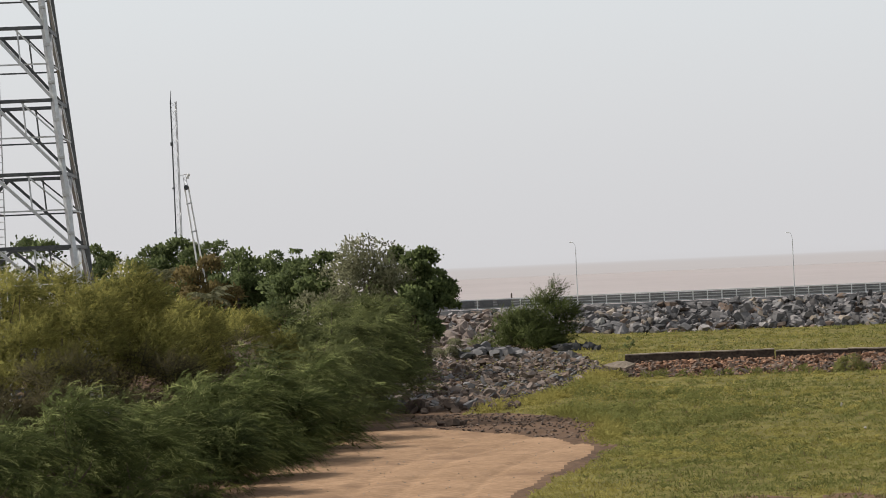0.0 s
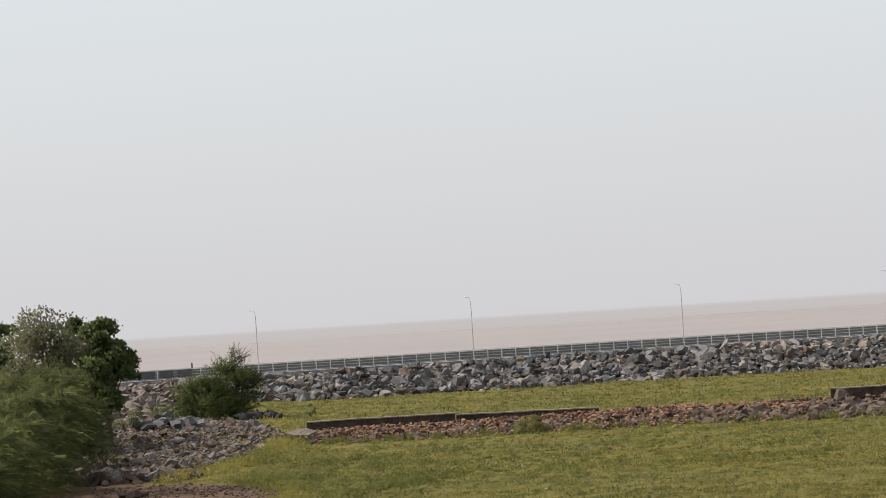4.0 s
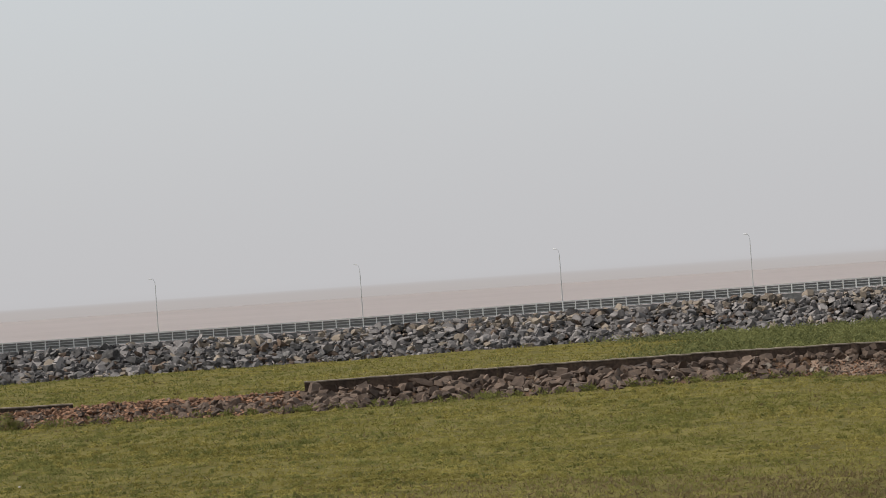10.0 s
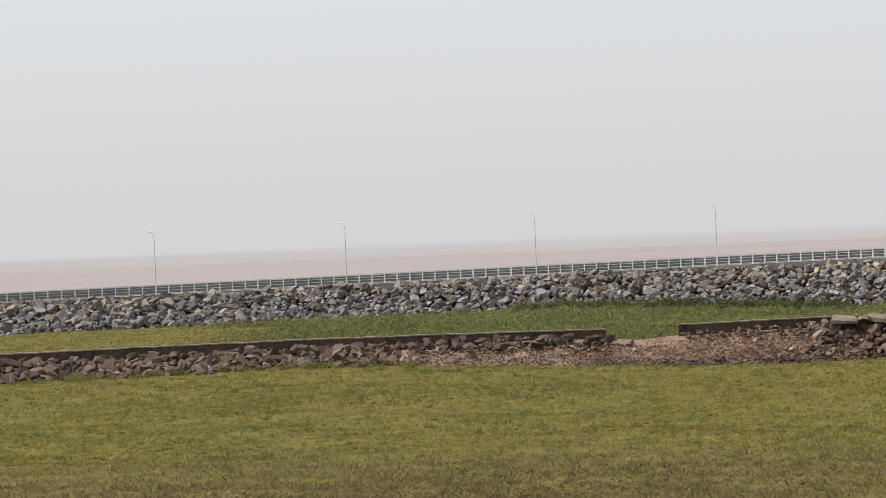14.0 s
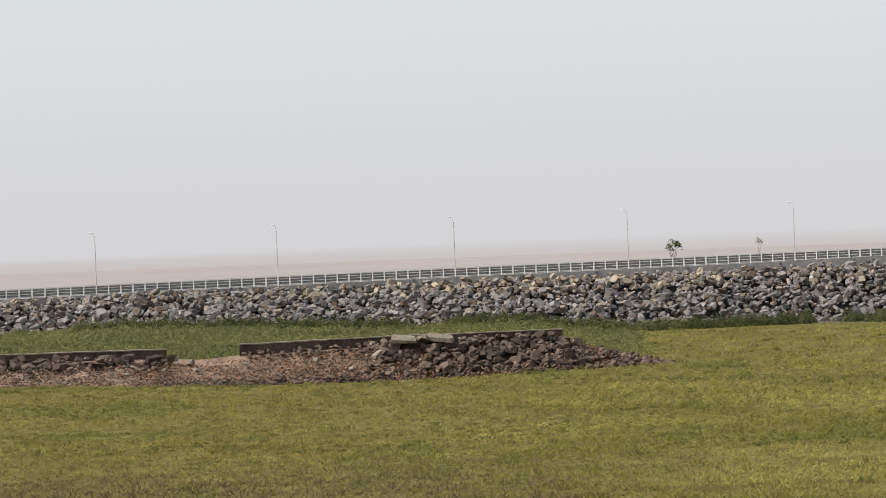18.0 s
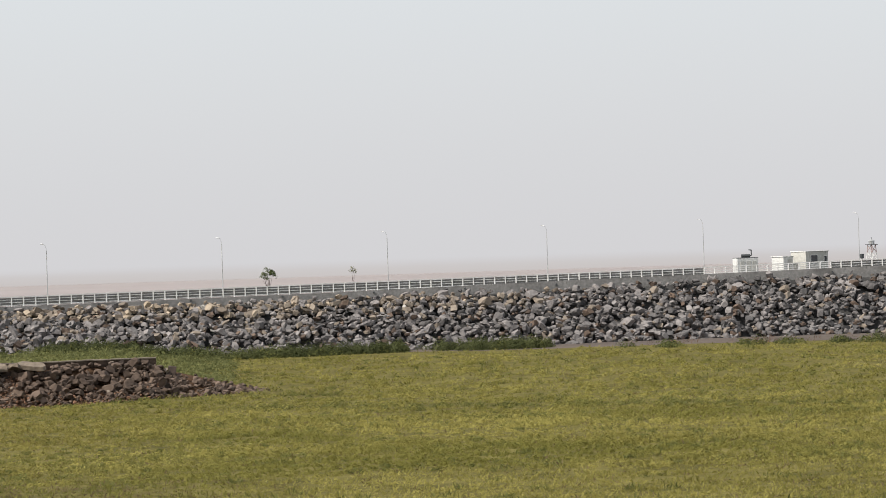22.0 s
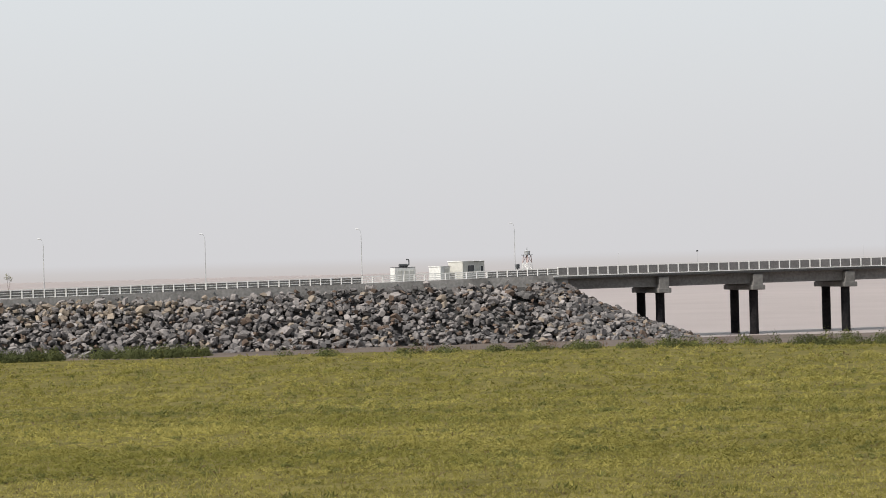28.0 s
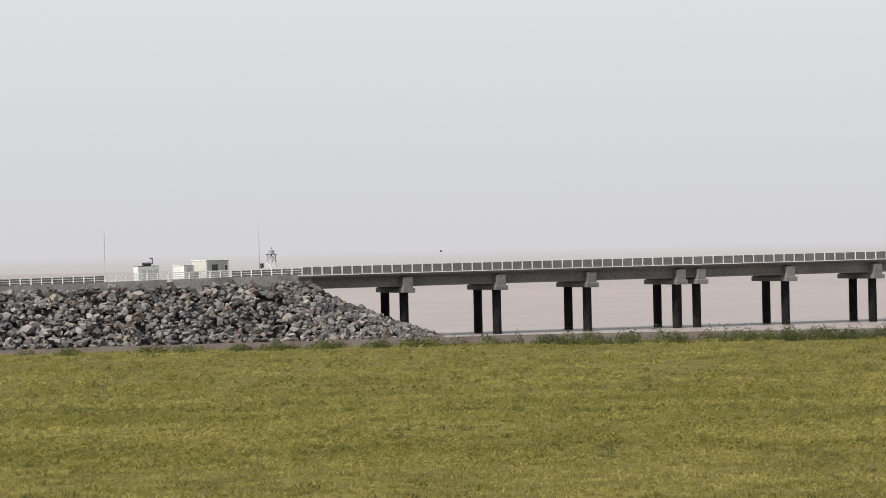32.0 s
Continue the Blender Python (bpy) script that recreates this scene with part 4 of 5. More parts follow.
SLAB = material("pale_slab", (0.10, 0.08, 0.06), (0.25, 0.204, 0.158), 0.88, 0.6, 4.0, 0.5)
build_slab(33.68, 0, 2.2, 9, 16)
build_slab(34.38, 0, 2.6, -7, 12)
build_slab(34.05, 0, 1.2, 30, -14)
build_slab(3.5, 0, 2.2, -12, 20, 0.72, 1.3)
build_slab(3.15, 0, 1.6, 22, -6, 0.95, 2.4)


# stony apron where the track meets the causeway
def build_apron():
    ob = thing("stone_apron", (0, 0, 0), "spread of grey broken stones sloping down to the track", "stones", kind="structure")
    r = np.random.default_rng(31)
    poly = [(-1.6, 168), (0.85, 171), (2.25, 181), (3.2, 207), (2.6, 232), (1.0, 262), (-1.2, 262), (-2.0, 210)]
    az, d = r.uniform(-2, 3.4, 22000), 9.0 / np.tan(np.radians(r.uniform(1.78, 3.1, 22000)))
    ok = inside(az + 0.1 * wobble(az * 5, d, 3.0), d, poly)
    az, d = az[ok][:7000], d[ok][:7000]
    s = np.clip(r.lognormal(-2.1, 0.55, len(az)), 0.08, 0.6) * np.where(d < 178, 1.45, 1.0)
    at = polar(az, d, ground_z(az, d) + 0.3 * s)
    tone = r.uniform(size=len(az)) < 0.75
    heap("grey_stones", at[~tone], s[~tone], ROCK_DARK, ob, r)
    brown = tone & (r.uniform(size=len(az)) < 0.6)
    heap("brown_stones", at[brown], s[brown], RUBBLE, ob, r)
    heap("weathered_stones", at[tone & ~brown], s[tone & ~brown], ROCK_WARM_GREY, ob, r)
    for k in range(120):
        q, w = r.uniform(-0.9, 1.4), r.uniform(168, 178)
        single_stone("stone", polar(q, w, float(ground_z(q, w)) + 0.1), r.uniform(0.25, 0.5), RUBBLE_PIECE, ob, r)
    n = 800
    q, w = r.uniform(-0.8, 3.0, n), r.uniform(140, 166, n)
    ok = zone(q, w) == 2
    heap("scattered_stones", polar(q[ok], w[ok], ground_z(q[ok], w[ok]) + 0.03), r.uniform(0.035, 0.13, ok.sum()), RUBBLE, ob, r)
    q, w = r.uniform(-4, 3, 420), r.uniform(96, 152, 420)
    ok = zone(q, w) == 1
    heap("pebbles", polar(q[ok], w[ok], ground_z(q[ok], w[ok]) + 0.01), r.uniform(0.012, 0.05, ok.sum()), ROCK_WARM, ob, r)
    for q, w, s in ((0.02, 154.5, 0.5), (0.25, 154.8, 0.35), (-0.2, 155.2, 0.3)):
        single_stone("clod", polar(q, w, float(ground_z(q, w)) + 0.1), s, RUBBLE_PIECE, ob, r)
    # boulders that climb from the apron to the causeway, and flat slabs along a low ridge
    n = 330
    q, u = r.uniform(-1.6, 1.35, n), r.uniform(0, 1, n)
    w = 256 + 44 * u
    heap("boulders", polar(q, w, ground_z(q, w) + 0.1 + 2.3 * step(0.35, 1.0, u)), np.clip(r.lognormal(-0.75, 0.38, n), 0.25, 1.0), ROCK_WARM_GREY, ob, r)
    n = 60
    q = r.uniform(0.15, 1.5, n)
    w = 236 + 3 * r.normal(size=n)
    heap("ridge_slabs", polar(q, w, ground_z(q, w) + r.uniform(0.1, 0.6, n)), r.uniform(0.35, 0.8, n), ROCK_DARK, ob, r)
    n = 40
    q, w = r.uniform(2.2, 3.1, n), r.uniform(243, 252, n)
    heap("dark_stones", polar(q, w, ground_z(q, w) + 0.25), r.uniform(0.25, 0.6, n), CORE, ob, r)


build_apron()


def litter(az, el, s):
    z = 2.15
    d = (z - EYE) / math.tan(radians(el))
    k = single_stone("white_stone", polar(az, d, float(ground_z(az, d)) + 0.25), s, ROCK_PALE, None, np.random.default_rng(int(az * 100)))
    tagged(k, "pale whitish stone lying in the grass", "stone", "white stones in grass")


for az, el, s in ((7.96, -3.28, 0.11), (8.42, -3.74, 0.085), (30.0, -2.72, 0.09)):
    litter(az, el, s)


def build_bridge_pole(az):
    s = on_bridge(az, 8.9)
    base = LINE_A + ALONG * s + ACROSS * 8.9
    ob = thing("signal_pole", (*base, float(bridge_z(s, 8.05, 8.43))), "thin short pole on the far edge of the bridge", "pole", "bridge poles")
    bm = bmesh.new()
    rod(bm, (0, 0, 0), (0, 0, 2.6), 0.03, 0.022, 6)
    part("shaft", bm, POLE, ob)
    bm = bmesh.new()
    big = abs(az - 55.05) < 0.1
    box(bm, (0.22, 0.22, 0.18) if big else (0.08, 0.08, 0.1), pose(0, 0, 2.62), 0.02)
    part("head", bm, DARK_STEEL if big else POLE, ob)


for az in (53.45, 55.05, 58.4):
    build_bridge_pole(az)


# ---- plants ----
LEAF = {
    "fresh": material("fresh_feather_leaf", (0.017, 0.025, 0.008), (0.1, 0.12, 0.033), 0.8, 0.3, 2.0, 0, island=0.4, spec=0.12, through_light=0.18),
    # paler young tips, brightened further in colour as sunlit fronds
    "fresh_lit_tip": material("fresh_lit_tip_leaf", (0.10, 0.118, 0.036), (0.28, 0.30, 0.105), 0.75, 0.3, 2.0, 0, island=0.5, spec=0.15, through_light=0.15),
    "olive_lit_tip": material("olive_lit_tip_leaf", (0.19, 0.18, 0.045), (0.40, 0.365, 0.10), 0.8, 0.25, 2.0, 0, island=0.4, spec=0.1, through_light=0.25),
    # brown twigs, their colour darkened by the shade below the crowns
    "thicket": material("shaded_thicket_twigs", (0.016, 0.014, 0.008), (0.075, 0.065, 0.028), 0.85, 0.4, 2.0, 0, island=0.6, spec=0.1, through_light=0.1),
    "mid": material("mid_feather_leaf", (0.026, 0.034, 0.011), (0.145, 0.16, 0.055), 0.8, 0.3, 2.0, 0, island=0.4, spec=0.12, through_light=0.18),
    "dead": material("dead_brush", (0.10, 0.075, 0.06), (0.29, 0.225, 0.185), 0.9, 0.5, 2.0, 0, island=0.6, spec=0.1),
    "olive": material("olive_feather_leaf", (0.05, 0.05, 0.014), (0.27, 0.25, 0.066), 0.8, 0.25, 2.0, 0, island=0.4, spec=0.1, through_light=0.2),
    "deep": material("deep_green_leaf", (0.022, 0.036, 0.011), (0.135, 0.165, 0.055), 0.7, 0.4, 2.0, 0, island=0.6, spec=0.12, through_light=0.22),
    "grey": material("grey_green_leaf", (0.07, 0.073, 0.036), (0.205, 0.2, 0.11), 0.75, 0.4, 2.0, 0, island=0.6, spec=0.2, through_light=0.25),
    "sedge": SEDGE,
    "bronze": material("bronze_leaf", (0.06, 0.045, 0.016), (0.19, 0.14, 0.046), 0.7, 0.4, 2.0, 0, island=0.6, spec=0.15, through_light=0.2),
}


def leaves(centre, way, length, width, r, three=False):
    """Slender diamonds, or plain three-cornered blades, from a foot along a way."""
    n = len(centre)
    side = np.cross(way, r.normal(size=(n, 3)))
    side /= np.linalg.norm(side, axis=1)[:, None] + 1e-9
    l, w = length[:, None], width[:, None]
    if three:
        v = np.stack([centre - side * w * 0.5, centre + way * l * 0.5 + side * w, centre + way * l], 1).reshape(-1, 3)
        return v, np.arange(3 * n).reshape(n, 3)
    v = np.stack([centre, centre + way * l * 0.45 + side * w, centre + way * l, centre + way * l * 0.45 - side * w], 1).reshape(-1, 3)
    return v, np.arange(4 * n).reshape(n, 4)


def crown_lumps(h, radius, r, count, low=0.18, flat=1.0):
    """Rounded clumps that fill a dome."""
    k = count
    a, q = r.uniform(0, 2 * np.pi, k), np.sqrt(r.uniform(0.02, 1, k))
    z = h * (low + (0.90 - low) * (1 - q ** 2.2) * r.uniform(0.55, 1.0, k))
    size = radius * r.uniform(0.14, 0.36, k) * (0.75 if count > 30 else 1.0)
    q = q * (1 + 0.22 * np.sin(3 * a + 6.3 * r.uniform()) + 0.14 * np.sin(5 * a + 6.3 * r.uniform()))
    c = np.stack([np.cos(a) * q * radius * 0.78, np.sin(a) * q * radius * 0.78, z], -1)
    c[:, 2] *= (h - size.mean() * 0.5) / (c[:, 2] + size * 0.95 * flat).max()
    return c, size


def crown(name, h, radius, n, leaf, spray, mat, parent, r, count=16, low=0.18, flat=0.85, droop=0.0, up=0.35):
    c, s = crown_lumps(h, radius, r, count, low, flat)
    weight = s ** 2 / (s ** 2).sum()
    pick = r.choice(len(c), n, p=weight)
    out = r.normal(size=(n, 3))
    out /= np.linalg.norm(out, axis=1)[:, None]
    out[:, 2] = np.where(out[:, 2] < -0.35, -out[:, 2], out[:, 2])
    # sprays gather round twig ends, so the surface has tufts and gaps
    twig = r.normal(size=(count * 26, 3))
    twig /= np.linalg.norm(twig, axis=1)[:, None]
    near = twig[r.integers(0, len(twig), n)]
    mixed = 0.72 * near + 0.5 * out
    mixed /= np.linalg.norm(mixed, axis=1)[:, None]
    under = -0.45
    mixed[:, 2] = np.where(mixed[:, 2] < under, -mixed[:, 2], mixed[:, 2])
    shell = r.uniform(0.62, 1.06, n) + r.uniform(0, 0.4, n) * (r.uniform(size=n) < 0.16)
    at = c[pick] + mixed * (s[pick] * shell)[:, None] * (1, 1, flat)
    at[:, 2] = np.maximum(at[:, 2], 0.08)
    way = mixed * 0.6 + r.normal(0, spray, (n, 3)) + (0, 0, up)
    way[:, 2] -= droop
    way /= np.linalg.norm(way, axis=1)[:, None]
    length = leaf[0] * r.uniform(0.6, 1.4, n)
    v, f = leaves(at, way, length, length * leaf[1], r, leaf[1] < 0.2)
    mass = unit(at - (0, 0, h * 0.4))
    soft = unit(mixed * 0.75 + mass * 0.3 + (0, 0, 0.2) + r.normal(0, 0.3, (n, 3)))
    put_mesh(name, v, camera_side(v, f, camera_way(parent)), mat, parent, normals=np.repeat(seen(soft, camera_way(parent)), f.shape[1], 0))
    return c, s


def camera_way(ob):
    """From a plant towards the camera's stand."""
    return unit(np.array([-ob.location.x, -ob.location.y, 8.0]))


def feather_crown(name, h, radius, mats, parent, r, count, low, plumes, fronds, reach, frond, wide, bright=0.3, wind=(0.5, -0.1, 0.2), droop=0.34):
    """A crown of arching plumes, each with two rows of thin fronds, swept by the sea wind, over an inner mass of duller leaves."""
    c, s = crown_lumps(h, radius, r, count, low, 0.85)
    side = np.array([-parent.location.y, parent.location.x, 0.0])
    side = -unit(side)
    gust = side * wind[0] + np.array([0, 0, wind[2]])
    pick = r.choice(len(c), plumes, p=s ** 2 / (s ** 2).sum())
    out = r.normal(size=(plumes, 3))
    out[:, 2] = np.abs(out[:, 2]) * 0.9 - 0.2
    out = unit(out)
    foot = c[pick] + out * (s[pick] * r.uniform(0.5, 0.95, plumes))[:, None] * (1, 1, 0.85)
    way = unit(out * 0.75 + r.normal(0, 0.25, (plumes, 3)) + gust)
    span = reach * r.uniform(0.5, 1.0, plumes) * np.where(r.uniform(size=plumes) < 0.12, 1.7, 1.0)
    k = fronds
    t = np.tile(np.linspace(0.06, 1.0, k), plumes)
    w, l = np.repeat(way, k, 0), np.repeat(span, k)
    at = np.repeat(foot, k, 0) + w * (l * t)[:, None]
    at[:, 2] -= droop * l * t ** 2
    tangent = w - np.array([0, 0, 1.0]) * (2 * droop * t)[:, None]
    across = unit(np.cross(way, r.normal(0, 0.5, (plumes, 3)) + (0, 0, 1)))
    hand = np.tile(np.where(np.arange(k) % 2, 1.0, -1.0), plumes)
    fan = unit(unit(tangent) * 0.8 + np.repeat(across, k, 0) * (hand * 0.62)[:, None] + r.normal(0, 0.22, at.shape))
    at[:, 2] = np.maximum(at[:, 2], 0.05)
    length = frond * r.uniform(0.6, 1.25, len(at)) * (1.12 - 0.62 * t)
    v, f = leaves(at, fan, length, np.full(len(at), wide) * r.uniform(0.7, 1.3, len(at)), r, True)
    mass = unit(c[pick] - (0, 0, h * 0.35))
    soft = unit(out * 0.75 + mass * 0.35 + (0, 0, 0.12) + r.normal(0, 0.28, (plumes, 3)))
    soft = np.repeat(np.repeat(soft, k, 0), 3, 0)
    # some upward plumes take the brighter leaf colour, as if sunlit
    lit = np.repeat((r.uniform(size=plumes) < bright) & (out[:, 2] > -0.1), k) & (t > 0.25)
    # the inner leaves
    m = plumes * 3
    q = r.choice(len(c), m, p=s ** 2 / (s ** 2).sum())
    o = unit(r.normal(size=(m, 3)))
    o[:, 2] = np.where(o[:, 2] < -0.5, -o[:, 2], o[:, 2])
    ic = c[q] + o * (s[q] * r.uniform(0.25, 0.8, m))[:, None]
    ic[:, 2] = np.maximum(ic[:, 2], 0.05)
    iv, jf = leaves(ic, unit(o + r.normal(0, 0.7, (m, 3))), frond * r.uniform(0.5, 0.9, m), np.full(m, wide * 3.2), r, True)
    v, f = np.concatenate([v, iv]), np.concatenate([f, jf + len(v)])
    soft = np.concatenate([soft, np.repeat(unit(o * 0.8 + (0, 0, 0.1)), 3, 0)])
    put_mesh(name, v, camera_side(v, f, camera_way(parent)), mats, parent, index=np.concatenate([lit, np.zeros(m, bool)]), normals=seen(soft, camera_way(parent)))
    return c, s


def plant(name, az, d, h, radius, n, kind, label, category, group="", leaf=(0.32, 0.12), seed=0, spray=0.45, count=16, low=0.18, trunk=0.12, z=None, droop=0.0, up=0.35, flat=0.85, feather=(600, 24, 1.1, 0.26, 0.014)):
    r = np.random.default_rng(seed + int(d * 10))
    base = (*polar(az, d), float(ground_z(az, d)) - 0.05 if z is None else z)
    ob = thing(name, base, label, category, group)
    if kind in ("fresh", "olive", "dead", "mid", "thicket"):
        tip = {"fresh": "fresh_lit_tip", "mid": "fresh_lit_tip", "olive": "olive_lit_tip"}.get(kind, kind) if name != "lone_bush" else kind
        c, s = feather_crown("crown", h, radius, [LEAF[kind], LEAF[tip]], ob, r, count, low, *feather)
    else:
        c, s = crown("crown", h, radius, n, leaf, spray, LEAF[kind], ob, r, count, low, flat, droop, up)
    bm = bmesh.new()
    fork = Vector((0, 0, h * 0.22))
    rod(bm, (0, 0, -0.2), fork, trunk * 1.3, trunk, 8)
    for k in range(min(9, len(c))):
        q = Vector(c[k])
        mid = fork.lerp(q, 0.5) + Vector(r.normal(0, 0.06 * radius, 3))
        rod(bm, fork, mid, trunk * 0.7, trunk * 0.45, 6)
        rod(bm, mid, q, trunk * 0.45, trunk * 0.15, 5)
    part("trunk", bm, BARK, ob)
    return ob


shrub = "dense feathery green thorn shrub beside the sandy track"
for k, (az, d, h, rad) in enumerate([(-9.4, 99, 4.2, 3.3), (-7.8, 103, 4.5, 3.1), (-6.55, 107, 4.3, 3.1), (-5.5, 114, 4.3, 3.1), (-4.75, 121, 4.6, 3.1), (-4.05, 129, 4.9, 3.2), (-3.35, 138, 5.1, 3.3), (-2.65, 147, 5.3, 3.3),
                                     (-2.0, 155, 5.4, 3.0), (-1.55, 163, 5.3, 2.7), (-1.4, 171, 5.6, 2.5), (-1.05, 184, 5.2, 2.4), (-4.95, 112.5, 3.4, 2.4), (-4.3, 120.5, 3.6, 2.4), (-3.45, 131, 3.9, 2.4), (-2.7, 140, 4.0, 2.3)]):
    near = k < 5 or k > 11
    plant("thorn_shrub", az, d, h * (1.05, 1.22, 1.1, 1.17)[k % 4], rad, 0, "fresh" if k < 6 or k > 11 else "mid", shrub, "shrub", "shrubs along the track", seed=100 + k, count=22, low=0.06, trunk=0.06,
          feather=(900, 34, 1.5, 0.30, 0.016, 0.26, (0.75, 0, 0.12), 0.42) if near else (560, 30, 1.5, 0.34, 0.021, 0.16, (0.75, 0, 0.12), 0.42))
bushy = "broad olive-green thorn bush with feathery dome crown"
for k, (az, d, h, rad) in enumerate([(-9.2, 128, 9.3, 5.6), (-7.9, 131, 9.4, 5.6), (-6.7, 135, 9.4, 5.6), (-5.4, 147, 7.8, 5.0), (-4.3, 155, 6.4, 4.2)]):
    plant("thorn_bush", az, d, h + 0.9, rad, 0, "olive", bushy, "bush", "olive thorn bushes", seed=200 + k, count=54, low=0.36, trunk=0.11, feather=(4300, 20, 0.7, 0.2, 0.016, 0.34, (0.35, 0, 0.45), 0.2))
# twig thickets coloured dark to fill in the bushes' shaded undersides
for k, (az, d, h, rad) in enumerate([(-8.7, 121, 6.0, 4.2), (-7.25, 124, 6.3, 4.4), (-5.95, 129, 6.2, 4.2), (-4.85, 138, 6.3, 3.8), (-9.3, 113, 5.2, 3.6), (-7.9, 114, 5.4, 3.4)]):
    plant("thicket", az, d, h, rad, 0, "thicket", "thicket of brown twigs, darkened as the shade under the bushes", "thicket", "dark thickets", seed=250 + k, count=40, low=0.06, trunk=0.1, feather=(1500, 18, 0.8, 0.26, 0.014, 0.2, (0.2, 0, 0.3), 0.1))
for k, (az, d, h, rad) in enumerate([(-3.3, 160, 6.9, 3.6), (-2.6, 167, 6.9, 3.6), (-1.9, 175, 7.2, 3.4), (-1.35, 183, 7.0, 2.9)]):
    plant("thorn_bush", az, d, h + 0.5, rad, 0, "mid", "tall feathery green thorn bush behind the shrubs", "bush", "green thorn bushes", seed=300 + k, count=26, low=0.2, trunk=0.12, feather=(950, 26, 1.2, 0.3, 0.02, 0.15, (0.7, 0, 0.2), 0.35))
for k, (az, d, h, rad) in enumerate([(-6.0, 236, 11.0, 4.2), (-5.45, 240, 11.8, 4.2), (-4.6, 244, 11.4, 4.6), (-3.75, 238, 10.5, 4.8), (-2.95, 226, 10.2, 4.6), (-0.72, 212, 9.9, 3.5), (-0.38, 206, 8.6, 2.4), (-0.75, 200, 7.0, 3.0),
                                     (-6.45, 233, 10.0, 3.8), (-5.05, 233, 10.6, 4.2), (-4.15, 231, 10.2, 4.4), (-3.35, 232, 10.2, 4.4), (-2.4, 221, 9.9, 4.2)]):
    plant("broadleaf_tree", az, d, h, rad, 9500, "deep", "dark green broad-leaved tree with clumped crown", "tree", "dark broadleaf trees", (0.27, 0.30), 400 + k, spray=0.7, count=34, low=0.48 if k in (5, 6) else 0.3, trunk=0.2)
plant("pale_tree", -1.7, 204, 11.0, 5.1, 12000, "grey", "pale grey-green tree with thin upper twigs", "tree", "", (0.24, 0.22), 503, spray=0.9, count=60, low=0.3, trunk=0.2)
plant("bronze_tree", -4.88, 218, 10.5, 3.4, 10000, "bronze", "tree with yellowish bronze drying foliage", "tree", "", (0.32, 0.2), 502, spray=0.7, count=20, low=0.35, trunk=0.16)
for k, (az, d, h, rad) in enumerate([(-9.6, 290, 13.4, 5.5), (-8.3, 296, 13.4, 5.0), (-7.0, 300, 12.2, 4.2)]):
    plant("broadleaf_tree", az, d, h, rad, 7000, "deep", "dark green tree standing behind the lattice tower", "tree", "far trees", (0.4, 0.3), 600 + k, spray=0.7, count=20, low=0.25, trunk=0.2)
plant("lone_bush", 1.5, 250, 4.4, 4.2, 0, "fresh", "spreading dark green thorn bush in front of the rocks", "bush", "", seed=701, count=30, low=0.03, trunk=0.06, feather=(900, 26, 1.3, 0.34, 0.026, 0.12, (0.35, 0, 0.45), 0.25))
plant("lone_bush", 2.12, 252, 6.3, 3.3, 0, "fresh", "taller wispy thorn bush with spiky upper twigs", "bush", "", seed=702, count=26, low=0.05, trunk=0.06, feather=(620, 24, 1.4, 0.34, 0.026, 0.16, (0.35, 0, 0.7), 0.12))
plant("lone_bush", 1.86, 251, 5.0, 3.4, 0, "fresh", "thick middle growth of the spreading thorn bush", "bush", "", seed=708, count=24, low=0.05, trunk=0.06, feather=(600, 26, 1.3, 0.34, 0.026, 0.12, (0.35, 0, 0.5), 0.2))
plant("low_shrub", 0.1, 232, 1.9, 1.7, 2600, "grey", "low grey-green shrub among the stones", "shrub", "", (0.24, 0.14), 703, spray=0.6, count=9, low=0.1, trunk=0.04)
plant("low_shrub", 8.15, 201.0, 1.3, 1.5, 2600, "sedge", "low dull green shrub growing over the rubble toe", "shrub", "", (0.2, 0.1), 707, spray=0.8, count=12, low=0.1, trunk=0.03)
plant("dry_brush", -4.2, 137, 5.8, 1.8, 0, "dead", "tangle of dead brown twigs among the bushes", "dead shrub", "", seed=710, count=14, low=0.4, trunk=0.05, feather=(260, 18, 1.2, 0.34, 0.012, 0.3, (0.5, 0, 0.1), 0.3))
plant("sapling", 3.72, 246, 1.3, 0.5, 260, "deep", "small green sapling on the grass", "sapling", "", (0.25, 0.14), 704, count=5, low=0.2, trunk=0.03)
# small plants on the far shoulder of the causeway
plant("young_tree", 39.28, float(bank_d(39.28)) + 3, 3.45, 1.1, 330, "deep", "small young tree with thin bare stem by the railing", "tree", "", (0.26, 0.2), 705, spray=0.9, count=14, low=0.5, trunk=0.04, z=float(deck_z(39.28)) - 0.1)
plant("young_tree", 41.02, float(bank_d(41.02)) + 4, 2.9, 0.6, 70, "grey", "thin leaning sapling beyond the railing", "tree", "", (0.3, 0.16), 706, spray=0.7, count=4, low=0.6, trunk=0.03, z=float(deck_z(41.02)) - 0.1)


